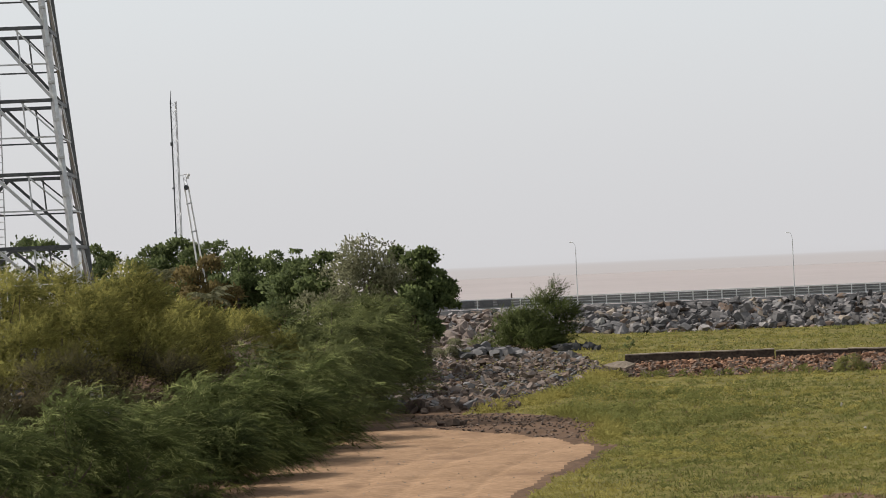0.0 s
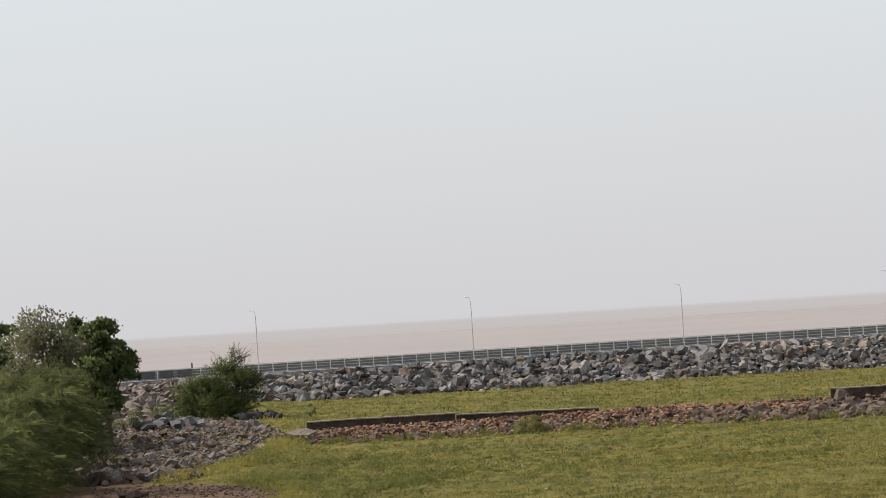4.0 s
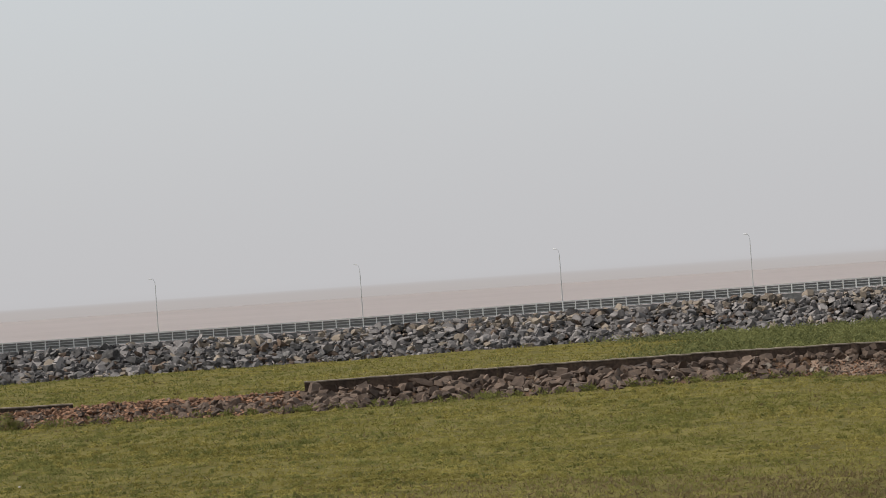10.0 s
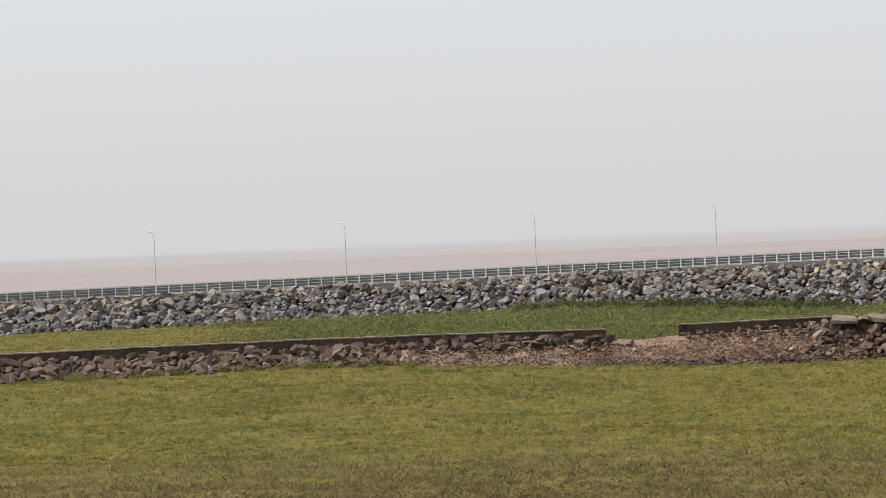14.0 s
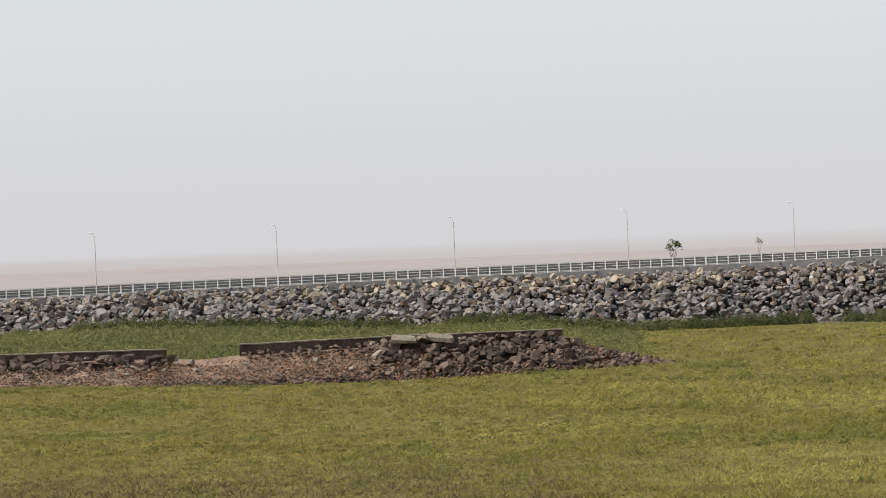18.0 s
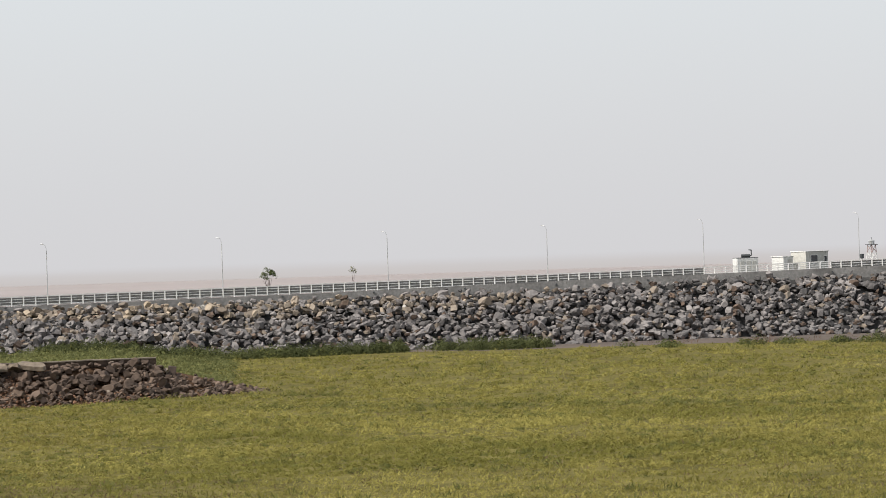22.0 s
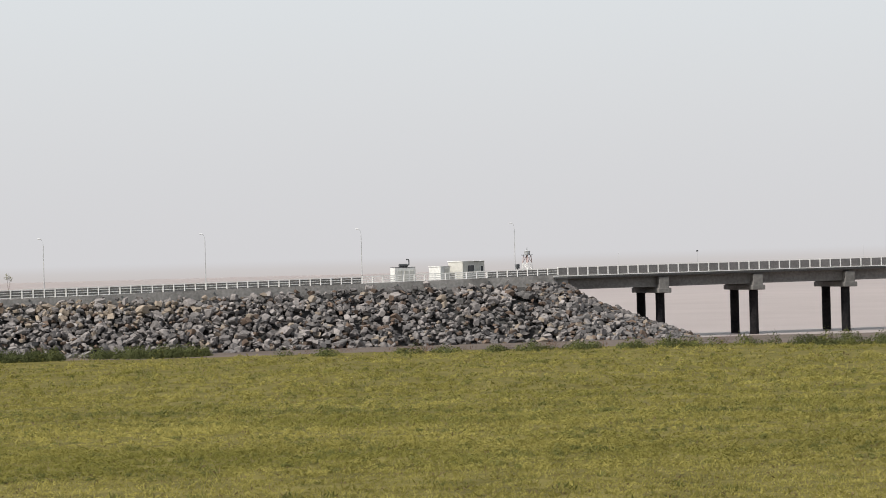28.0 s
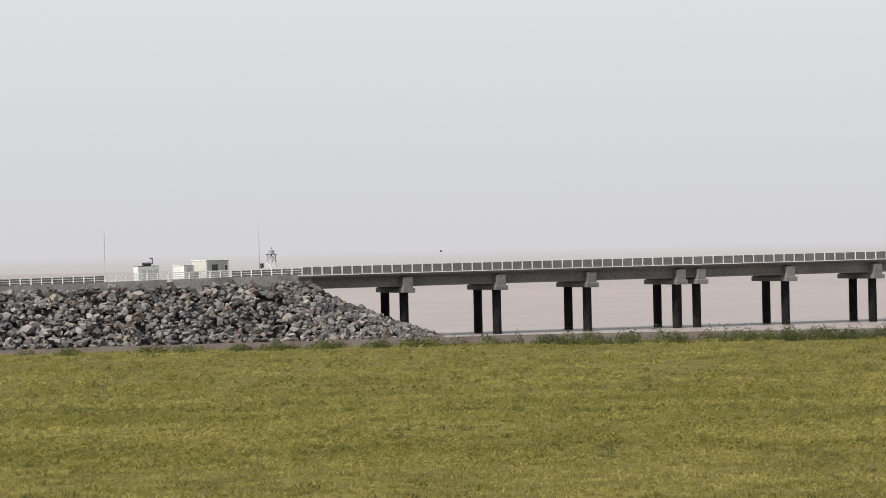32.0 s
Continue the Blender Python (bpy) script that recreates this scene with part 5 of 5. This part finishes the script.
def build_palm(az, d, h, n, seed):
    r = np.random.default_rng(seed)
    base = (*polar(az, d), float(ground_z(az, d)) - 0.05)
    ob = thing("palm_tree", base, "palm with drooping feathered grey-green fronds", "palm", "palms")
    bm = bmesh.new()
    rod(bm, (0, 0, 0), (0, 0, h), 0.2, 0.14, 8)
    part("trunk", bm, BARK, ob)
    for k in range(n):
        a, lift = k * 2.4 + r.uniform(-0.2, 0.2), r.uniform(0.35, 1.2)
        t = np.linspace(0, 1, 30)
        x, z = 1.6 * t, h + lift * 2.0 * t - 1.5 * t ** 2
        spine = np.stack([np.cos(a) * x, np.sin(a) * x, z], -1)
        out = np.array([-np.sin(a), np.cos(a), 0])
        foot = np.repeat(spine, 2, 0)
        way = np.tile(np.stack([out, -out]), (30, 1)) + (0, 0, -0.5) + 0.5 * np.array([np.cos(a), np.sin(a), 0]) + r.normal(0, 0.1, (60, 3))
        way /= np.linalg.norm(way, axis=1)[:, None]
        length = np.repeat(0.5 * np.sin(np.pi * np.clip(t * 0.9 + 0.08, 0, 1)) + 0.1, 2)
        v, f = leaves(foot, way, length, np.full(60, 0.045), r)
        put_mesh("frond", v, f, LEAF["grey"], ob)


build_palm(-5.72, 222, 8.0, 13, 3)
build_palm(-4.8, 186, 7.0, 13, 4)


def field(name, az, d, size, blades, mat, label, r, lean=0.95, width=0.30, fluff=0.0):
    """Tufts of blades joined into one field of growth."""
    n = len(az)
    foot = polar(az, d, ground_z(az, d) - 0.03)
    foot = np.repeat(foot, blades, 0) + r.normal(0, 1, (n * blades, 3)) * np.repeat(size, blades)[:, None] * (0.35, 0.35, 0.0)
    # bushy growth: short sprays spread through the height of each clump
    rise = r.uniform(0, 1, n * blades) ** 1.3
    foot += fluff * np.repeat(size, blades)[:, None] * (r.normal(0, 0.4, (n * blades, 3)) * (1 - 0.6 * rise)[:, None] * (1, 1, 0) + rise[:, None] * (0, 0, 1))
    way = r.normal(0, lean, (n * blades, 3)) * (1, 1, 0.35) + (0, 0, 0.75)
    way /= np.linalg.norm(way, axis=1)[:, None]
    length = np.repeat(size, blades) * r.uniform(0.5, 1.3, n * blades) * (1 - 0.62 * min(fluff, 1))
    side = np.cross(way, r.normal(size=way.shape))
    side *= (length * width / (np.linalg.norm(side, axis=1) + 1e-9))[:, None]
    mid = foot + way * (length * 0.6)[:, None]
    v = np.stack([foot - side * 0.4, mid + side, foot + way * length[:, None] - side * 0.3], 1).reshape(-1, 3)
    f = np.arange(3 * len(foot)).reshape(-1, 3)
    return tagged(put_mesh(name, v, f, mat), label, "grass", kind="stuff")


def mounds(name, az, d, wide, tall, n, leaf, mat, label, r):
    """Low cushions of leafy weeds: small leaves laid over rounded mounds, facing outwards."""
    m = len(az)
    out = unit(r.normal(size=(m * n, 3)))
    out[:, 2] = np.abs(out[:, 2]) * 0.9 + 0.05
    out = unit(out)
    w, t = np.repeat(wide, n), np.repeat(tall, n)
    bulge = 1 + 0.2 * np.sin(3 * np.arctan2(out[:, 1], out[:, 0]) + np.repeat(r.uniform(0, 6, m), n)) + r.normal(0, 0.04, m * n)
    at = np.repeat(polar(az, d, ground_z(az, d) - 0.04), n, 0) + out * np.stack([w, w, t], -1) * bulge[:, None]
    facing = unit(out * np.stack([1 / w, 1 / w, 1 / t], -1) * t[:, None] + r.normal(0, 0.22, (m * n, 3)))
    a = unit(np.cross(facing, r.normal(size=(m * n, 3))))
    b = np.cross(facing, a)
    size = np.repeat(leaf, n) * r.uniform(0.6, 1.3, m * n)
    v = np.stack([at - a * size[:, None], at + a * (size * 0.5)[:, None] + b * (size * 0.75)[:, None], at + a * (size * 0.6)[:, None] - b * (size * 0.6)[:, None]], 1).reshape(-1, 3)
    return tagged(put_mesh(name, v, np.arange(3 * m * n).reshape(-1, 3), mat), label, "weeds", kind="stuff")


def build_fields():
    r = np.random.default_rng(77)
    n = 175000
    az, el = r.uniform(-4, 66, n), r.uniform(1.62, 6.3, n)
    d = 9.0 / np.tan(np.radians(el))
    verge = (zone(az, d) == 2) & (d < 104) & (az > 4) & (r.uniform(size=n) < 0.4)
    keep = ((zone(az, d) == 0) | verge) & (d < toe_d(az) - 0.5)
    keep &= ~((az > 3.3) & (az < 39.2) & (d > toe(az) + 0.6) & (d < wall_d(az) + 1.0))
    keep &= ~inside(az, d, [(-2.2, 166), (0.85, 170), (2.2, 180), (3.1, 207), (2.6, 234), (1.9, 262), (1.5, 302), (-2.2, 302)])
    keep &= ~((az < 0) & (d < 262)) | (r.uniform(size=n) < 0.3) & ~((az < 0) & (d < 262))
    az, d, verge = az[keep], d[keep], verge[keep]
    x, y = polar(az, d).T
    dry = (r.uniform(size=len(az)) < 0.92 * (1 - step(101, 126, d + 4 * wobble(az, d, 3.0)))) & (az > 10) & (r.uniform(size=len(az)) < 1 - step(30, 41, az)) | (r.uniform(size=len(az)) < 0.04) | verge
    bands = np.exp(-((d - (158 + 5 * wobble(az, az, 6.0, 1))) / 3.0) ** 2) + np.exp(-((d - (182 + 6 * wobble(az, az, 5.0, 2))) / 2.5) ** 2)
    dark = (wobble(x, y, 4.5, 5) + 0.5 * wobble(x, y, 1.3, 7) + 0.25 * r.normal(0, 1, len(az)) + 1.3 * (1 - step(8, 23, az)) * step(1.5, 5, az) + 1.3 * bands * (wobble(az, az, 3.0, 9) > -0.2) * (1 - 0.6 * step(24, 34, az)) > 1.3)
    streak = np.exp(-((d - np.interp(az, [38, 41, 47, 56, 62], [195, 190, 181, 165, 158]) - 2 * wobble(az, az, 1.5, 4)) / 2.6) ** 2)
    dark |= (az > 38) & (r.uniform(size=len(az)) < 0.8 * streak * (0.75 + 0.5 * wobble(az, az, 0.8, 6)))
    strip_d = toe(np.clip(az, 3, 39)) - d
    dark |= (az > 25) & (az < 41) & (strip_d > 0) & (r.uniform(size=len(az)) < 0.75 * np.exp(-((strip_d - 6 - 2 * wobble(az, az, 1.1, 2)) / 4.0) ** 2))
    back = (d > wall_d(np.clip(az, 0, 45)) + 1) & (az > 21.5 + 2 * wobble(d, d, 9.0)) & (az < 38.2)
    dark |= back & (r.uniform(size=len(az)) < 0.9)
    dark |= (az > 37) & (r.uniform(size=len(az)) < 0.14 * step(37, 42, az) * step(150, 200, d))
    edge = toe(np.clip(az, 3, 39)) - d
    dry |= (edge < 2.0) & (edge > -1) & (az > 22.5) & (az < 31) & (r.uniform(size=len(az)) < 0.8)
    size = r.uniform(0.16, 0.31, len(az)) * np.where(d > 215, 1.35, 1.0) * (1 + 0.3 * wobble(x, y, 1.3, 4))
    size *= np.where(d < 150, 0.8, 1.0)
    lush = ~dark & ~dry
    gold = lush & (r.uniform(size=len(az)) < step(31, 40, az))
    lush &= ~gold
    field("grass", az[lush], d[lush], size[lush], 5, GRASS, "yellow-green low field grass and creeping weeds", r, 1.1, 0.17)
    field("golden_grass", az[gold], d[gold], size[gold], 5, GOLD, "golden green low field grass", r, 1.1, 0.17)
    field("sedge", az[dark & ~back], d[dark & ~back], size[dark & ~back] * 1.05, 5, SEDGE, "darker green sedge tufts in the field", r, 1.1, 0.17)
    field("back_weeds", az[dark & back], d[dark & back], size[dark & back] * 2.0, 8, BACK, "soft green weeds behind the old wall", r, 1.2, 0.26, 0.8)
    field("dry_grass", az[dry], d[dry], size[dry] * 1.05, 5, DRY, "dry straw-coloured grass at the field's edge", r, 1.0, 0.14)
    # taller belt along the foot of the rocks, and along the shore
    m = 1700
    a = np.concatenate([r.uniform(27, 46.5, m), r.uniform(46.5, 66, 620)])
    bank = np.arange(len(a)) < m
    dd = np.where(bank, toe_d(np.minimum(a, 52)) - r.uniform(0.3, 6.5, len(a)) - 3.0 * step(37, 44, a), np.interp(a, [46, 54, 66], [307, 306, 304.5]) - r.uniform(-2.5, 4.5, len(a)))
    lush = np.where(bank, wobble(a * 9, dd, 8.0, 4) + 0.35 * wobble(a * 40, dd, 6.0, 6) > -0.62 + 0.9 * step(42.5, 46, a), wobble(a * 30, a * 30, 11.0, 4) + 0.6 * wobble(a * 80, a * 80, 9.0, 1) > np.interp(a, [46, 54, 58, 66], [0.35, 0.2, -0.35, -0.6]))
    tall = np.where(bank, 0.85, np.interp(a, [46, 54, 58, 66], [0.55, 0.75, 1.05, 1.15])) * np.clip(np.exp(r.normal(0, 0.3, len(a))), 0.45, 1.7)
    wide = r.uniform(0.55, 1.25, len(a))
    olive = r.uniform(size=len(a)) < np.where(bank, 0.12, np.interp(a, [46, 56, 60], [0.4, 0.3, 0.12]))
    mounds("shore_weeds", a[lush & ~olive], dd[lush & ~olive], wide[lush & ~olive], tall[lush & ~olive], 95, np.full((lush & ~olive).sum(), 0.11), BELT, "belt of taller dark green weeds along the bank", r)
    mounds("shore_herbs", a[lush & olive], dd[lush & olive], wide[lush & olive], tall[lush & olive] * 0.8, 95, np.full((lush & olive).sum(), 0.11), SEDGE, "olive herbs in tufts at the edge of the shore", r)
    a = r.uniform(46.5, 66, 60)
    field("shore_stalks", a, 308 + r.uniform(-2, 2, 60), r.uniform(0.5, 1.0, 60), 30, STALK, "dry reddish brown stalks standing on the shore", r, 0.5, 0.07, 0.8)
    # rounded weeds behind the old wall, and rank growth beside the stony apron
    m = 2000
    a = r.uniform(21, 38.5, m)
    dd = r.uniform(0, 1, m) ** 0.7 * (toe_d(a) - wall_d(a) - 4) + wall_d(a) + 2.5
    ok = a > 22 + 2 * wobble(dd, dd, 9.0)
    mounds("wall_weeds", a[ok], dd[ok], r.uniform(0.5, 1.2, ok.sum()), r.uniform(0.3, 0.75, ok.sum()), 60, np.full(ok.sum(), 0.105), BACK, "soft rounded green weeds behind the old wall", r)
    m = 420
    a, dd = r.uniform(2.4, 7.0, m), r.uniform(134, 186, m)
    ok = (zone(a, dd) == 0) & (wobble(a * 8, dd, 6.0, 2) > -0.1) & (r.uniform(size=m) < np.interp(a, [3, 7], [1.0, 0.25]))
    mounds("rank_weeds", a[ok], dd[ok], r.uniform(0.5, 1.1, ok.sum()), r.uniform(0.3, 0.75, ok.sum()), 80, np.full(ok.sum(), 0.08), SEDGE, "rank olive weeds beside the stones", r)
    # grass that creeps over the toe of the rubble
    m = 1500
    a = r.uniform(3.3, 25, m)
    dd = toe(a) + r.uniform(-1.2, 1.6, m)
    ok = wobble(a, a, 0.22, 7) + 0.6 * wobble(a, a, 0.07, 3) > 0.1
    field("toe_grass", a[ok], dd[ok], r.uniform(0.3, 0.62, ok.sum()), 16, SEDGE, "longer grass creeping over the foot of the rubble", r, 1.1, 0.2, 0.7)
    # longer grass round the stony apron and the wet patch
    u, m = r.uniform(0, 1, 1100), 1100
    a = np.interp(u, [0, 0.25, 0.45, 0.7, 0.85, 1], [0.5, 1.6, 2.3, 3.2, 3.35, 3.0]) + r.normal(0, 0.12, m) + 0.15
    dd = np.interp(u, [0, 0.25, 0.45, 0.7, 0.85, 1], [168, 175, 181, 206, 150, 137]) + r.normal(0, 1.6, m)
    far = u > 0.7
    dd[far] = np.interp(u[far], [0.7, 0.85, 1], [163, 150, 137]) + r.normal(0, 1.6, far.sum())
    a[far] = np.interp(u[far], [0.7, 0.85, 1], [2.2, 3.2, 3.2]) + r.normal(0, 0.15, far.sum())
    field("verge_grass", a, dd, r.uniform(0.25, 0.55, m), 16, GRASS, "longer grass at the edge of the stones", r, 1.1, 0.2, 0.7)
    # leafy weeds in soft cushions that roughen the field
    m = 15500
    ca, ce = r.uniform(3.0, 66, m), r.uniform(1.72, 4.4, m)
    cd = 9.0 / np.tan(np.radians(ce))
    x, y = polar(ca, cd).T
    rough = np.clip(0.8 + 0.45 * wobble(x, y, 9.0, 2) + 0.3 * wobble(x, y, 3.0, 6), 0.35, 1.4) * np.interp(ca, [3, 10, 30, 38, 66], [0.95, 0.85, 0.7, 1.0, 1.1]) * np.interp(cd, [110, 160, 235, 300], [0.55, 0.75, 1.0, 1.1])
    wide, tall = r.uniform(0.35, 0.95, m) * rough, r.uniform(0.16, 0.4, m) * rough * np.interp(ca, [30, 40], [1.0, 1.35])
    reach = wide + 0.3
    ok = (zone(ca, cd) == 0) & (cd < toe_d(ca) - 2) & ~((ca > 3.0) & (ca < 39.8) & (cd + reach > toe(np.clip(ca, 3, 39))) & (cd - reach < wall_d(ca) + 1.2))
    behind = (ca < 39) & (cd > wall_d(np.clip(ca, 0, 45)))
    tall = np.where(behind, tall * 0.6, tall)
    green = r.uniform(size=m) < np.where(behind & (ca > 22), 0.95, np.interp(ca, [3, 12, 30, 38], [0.45, 0.3, 0.18, 0.08])) + 0.35 * (wobble(x, y, 6.0, 8) > 0.5)
    gold = r.uniform(size=m) < step(31, 40, ca)
    streak = np.exp(-((cd - np.interp(ca, [38, 41, 47, 56, 62], [195, 190, 181, 165, 158]) - 2 * wobble(ca, ca, 1.5, 4)) / 3.0) ** 2) * (ca > 38)
    ahead = toe(np.clip(ca, 3, 39)) - cd
    streak = streak + np.exp(-((ahead - 6 - 2 * wobble(ca, ca, 1.1, 2)) / 4.0) ** 2) * (ca > 24) * (ca < 41) * (ahead > 0)
    green |= r.uniform(size=m) < 0.75 * streak
    for pick, mat, name, label in ((ok & ~green & ~gold, GRASS, "field_weeds", "low yellow-green weeds in rounded cushions"), (ok & ~green & gold, GOLD, "golden_weeds", "golden green weeds in rounded cushions"), (ok & green, SEDGE, "green_weeds", "low darker green weeds in rounded cushions")):
        mounds(name, ca[pick], cd[pick], wide[pick], tall[pick], 54, np.interp(cd[pick], [120, 240], [0.065, 0.095]), mat, label, r)
    m = 650
    ca, ce = r.uniform(3, 66, m), r.uniform(2.0, 5.6, m)
    cd = 9.0 / np.tan(np.radians(ce))
    xy = np.repeat(polar(ca, cd), 4, 0) + r.normal(0, 0.3, (m * 4, 2))
    a, dd = np.degrees(np.arctan2(xy[:, 0], xy[:, 1])), np.hypot(xy[:, 0], xy[:, 1])
    ok = (zone(a, dd) == 0) & ~((a < 39.5) & (dd > toe(np.clip(a, 3, 39)) - 0.5))
    field("weed_clumps", a[ok], dd[ok], np.repeat(r.uniform(0.15, 0.36, m), 4)[ok], 9, SEDGE, "scattered darker weed clumps in the field", r, 0.8, 0.12)


build_fields()


# ---- lattice tower and masts ----
def build_tower():
    ob = thing("lattice_tower", (*polar(-8.9, 165), 2.1), "tall galvanised steel lattice tower with braced panels", "tower", turn=8.9 - 6.5)
    top = 40.0
    half = lambda z: 5.37 - 0.093 * z
    levels = [0.0] + [2.45 + 4.2 * k for k in range(0, 9)]
    for sx in (-1, 1):
        for sy in (-1, 1):
            bm = bmesh.new()
            bar(bm, (sx * half(0), sy * half(0), -0.3), (sx * half(top), sy * half(top), top), 0.27 if sy < 0 else 0.32, 0.3)
            # near legs in the bright steel, far legs in the dark one
            leg = part("leg", bm, STEEL if sy < 0 else DARK_STEEL, ob, "bright galvanised leg" if sy < 0 else "leg in dark steel")
            plate = None
            for k in range(16):
                z = 0.8 + k * 2.165
                m = pose(sx * half(z), sy * half(z), z)
                if plate is None:
                    plate = part("splice_plate", box(bmesh.new(), (0.36, 0.38, 0.2), None, 0.02), STEEL if sy < 0 else DARK_STEEL, leg)
                    plate.matrix_local = m
                else:
                    share("splice_plate", plate, leg, m)
    for face in range(4):
        turn = Matrix.Rotation(face * math.pi / 2, 4, "Z")
        steel = STEEL if face in (0, 1) else DARK_STEEL
        for lo, hi in zip(levels[:-1], levels[1:]):
            a, b, mid = half(lo), half(hi), (lo + hi) / 2
            c = half(mid)
            for name, p, q, w in (("horizontal", (-b, -b, hi), (b, -b, hi), 0.2), ("mid_horizontal", (-c, -c, mid), (c, -c, mid), 0.09),
                                  ("diagonal", (0, -b, hi), (a, -a, lo), 0.17), ("diagonal", (0, -b, hi), (-a, -a, lo), 0.17),
                                  ("secondary_brace", (b * 0.45, -b, hi), (c, -c, mid), 0.09), ("secondary_brace", (-b * 0.45, -b, hi), (-c, -c, mid), 0.09),
                                  ("hanger", (b * 0.5, -b, hi), (b * 0.5 + 0.15, -c, mid), 0.07), ("hanger", (-b * 0.5, -b, hi), (-b * 0.5 - 0.15, -c, mid), 0.07)):
                bm = bmesh.new()
                bar(bm, turn @ Vector(p), turn @ Vector(q), w, w)
                part(name, bm, steel if name != "horizontal" else DARK_STEEL, ob)
    bm = bmesh.new()
    for x in (-0.2, 0.2):
        rod(bm, (x + 0.1, -2.6, 0), (x + 0.1, -0.8, top), 0.04, 0.04, 6)
    for k in range(90):
        z = 0.4 + k * 0.43
        y = -2.6 + 1.8 * z / top
        rod(bm, (-0.1, y, z), (0.3, y, z), 0.025, 0.025, 4)
    part("ladder", bm, STEEL, ob)


build_tower()


def build_mast():
    ob = thing("radio_mast", (*polar(-5.36, 330), 2.3), "slender triangular lattice radio mast above the trees", "mast", turn=15)
    top = 29.2
    pts = [Vector((0.42 * math.cos(a), 0.42 * math.sin(a), 0)) for a in (math.pi, math.pi / 3, -math.pi / 3)]
    for k, p in enumerate(pts):
        bm = bmesh.new()
        rod(bm, p, p + Vector((0, 0, top)), 0.085 if k == 0 else 0.06, None, 6)
        part("chord", bm, DARK_STEEL if k == 0 else STEEL, ob)
    for k in range(3):
        p, q = pts[k], pts[(k + 1) % 3]
        bm = bmesh.new()
        n = 34
        for i in range(n):
            z0, z1 = top * i / n, top * (i + 1) / n
            a, b = (p, q) if i % 2 else (q, p)
            rod(bm, a + Vector((0, 0, z0)), b + Vector((0, 0, z1)), 0.017, None, 4)
        part("lacing", bm, STEEL, ob)
    bm = bmesh.new()
    rod(bm, pts[0] + Vector((0, 0, top)), pts[0] + Vector((0.1, 0, top + 1.3)), 0.06, 0.03, 6)
    part("spike", bm, DARK_STEEL, ob)
    for z in (24.2, 19.0, 13.8, 9.0):
        bm = bmesh.new()
        box(bm, (0.3, 0.3, 0.45 if z > 24 else 0.22), pose(pts[0].x - 0.06, pts[0].y, z), 0.03)
        part("bracket_box", bm, DARK_STEEL, ob)


build_mast()


def build_leaning_mast():
    ob = thing("leaning_light_mast", (*polar(-4.86, 224.5), float(ground_z(-4.86, 224.5)) - 0.05), "white leaning twin-tube mast with grey clamps and a floodlight", "mast", turn=4.86)
    tall = 19.0 - ob.location.z
    foot, head = Vector((-1.386 + 0.1286 * tall, 0, 0)), Vector((-1.386, 0, tall))
    for side in (-1, 1):
        bm = bmesh.new()
        rod(bm, foot + Vector((0.26 * side, 0, 0)), foot.lerp(head, 0.945) + Vector((0.15 * side, 0, 0)), 0.08, 0.065, 8)
        part("tube", bm, WHITE, ob)
    for up in (0.12, 0.32, 0.52, 0.72, 0.86):
        bm = bmesh.new()
        for y in (-0.12, 0.12):
            box(bm, (0.66 - 0.2 * up, 0.05, 0.12), Matrix.Translation(foot.lerp(head, up) + Vector((0, y, 0))) @ Matrix.Rotation(radians(-14), 4, "Y"), 0.01)
        part("clamp", bm, STEEL, ob, "grey steel clamp")
    a, b = foot.lerp(head, 0.94), head
    bm = bmesh.new()
    for x in (-0.12, 0.12):
        rod(bm, a + Vector((x, 0, 0)), b + Vector((x, 0, 0)), 0.022, None, 5)
    for k in range(4):
        p, q = a.lerp(b, k / 4), a.lerp(b, (k + 1) / 4)
        rod(bm, p + Vector((-0.12 if k % 2 else 0.12, 0, 0)), q + Vector((0.12 if k % 2 else -0.12, 0, 0)), 0.016, None, 4)
    rod(bm, b + Vector((-0.45, 0, 0)), b + Vector((0.3, 0, 0.12)), 0.03, None, 5)
    part("top_lattice", bm, STEEL, ob)
    bm = bmesh.new()
    box(bm, (0.22, 0.22, 0.42), Matrix.Translation(b + Vector((0.3, 0, -0.05))) @ Matrix.Rotation(radians(20), 4, "Y"), 0.04)
    part("floodlight", bm, WHITE, ob)
    bm = bmesh.new()
    rod(bm, a + Vector((0, -0.1, 0)), a + Vector((0, 0.1, 0)), 0.2, None, 10)
    part("pulley", bm, DARK_STEEL, ob)


build_leaning_mast()


def build_stub_post():
    ob = thing("timber_post", (*polar(-0.78, 196), float(ground_z(-0.78, 196)) - 0.1), "dark weathered timber post beside the shrubs", "post")
    bm = bmesh.new()
    rod(bm, (0, 0, 0), (0, 0, 2.0), 0.42, 0.36, 10)
    part("shaft", bm, BARK, ob)
    ob = thing("marker_post", on_deck(1.36, 0.7), "short weathered marker post at the railing", "post")
    bm = bmesh.new()
    rod(bm, (0, 0, 0), (0, 0, 1.8), 0.1, 0.085, 8)
    part("shaft", bm, BARK, ob)


build_stub_post()


def build_infill():
    """Solid sheets fixed to the railing at its landward end."""
    base = on_deck(0.7, 0.0)
    ob = thing("railing_sheets", base, "bluish grey sheet panels fixed to the railing", "panel", turn=-0.7)
    for k in range(4):
        bm = bmesh.new()
        box(bm, (1.5, 0.05, 0.8), pose(-3.3 + 2.0 * k, -0.12, 0.75), 0.01)
        part("sheet", bm, BAR_GREY, ob)


build_infill()
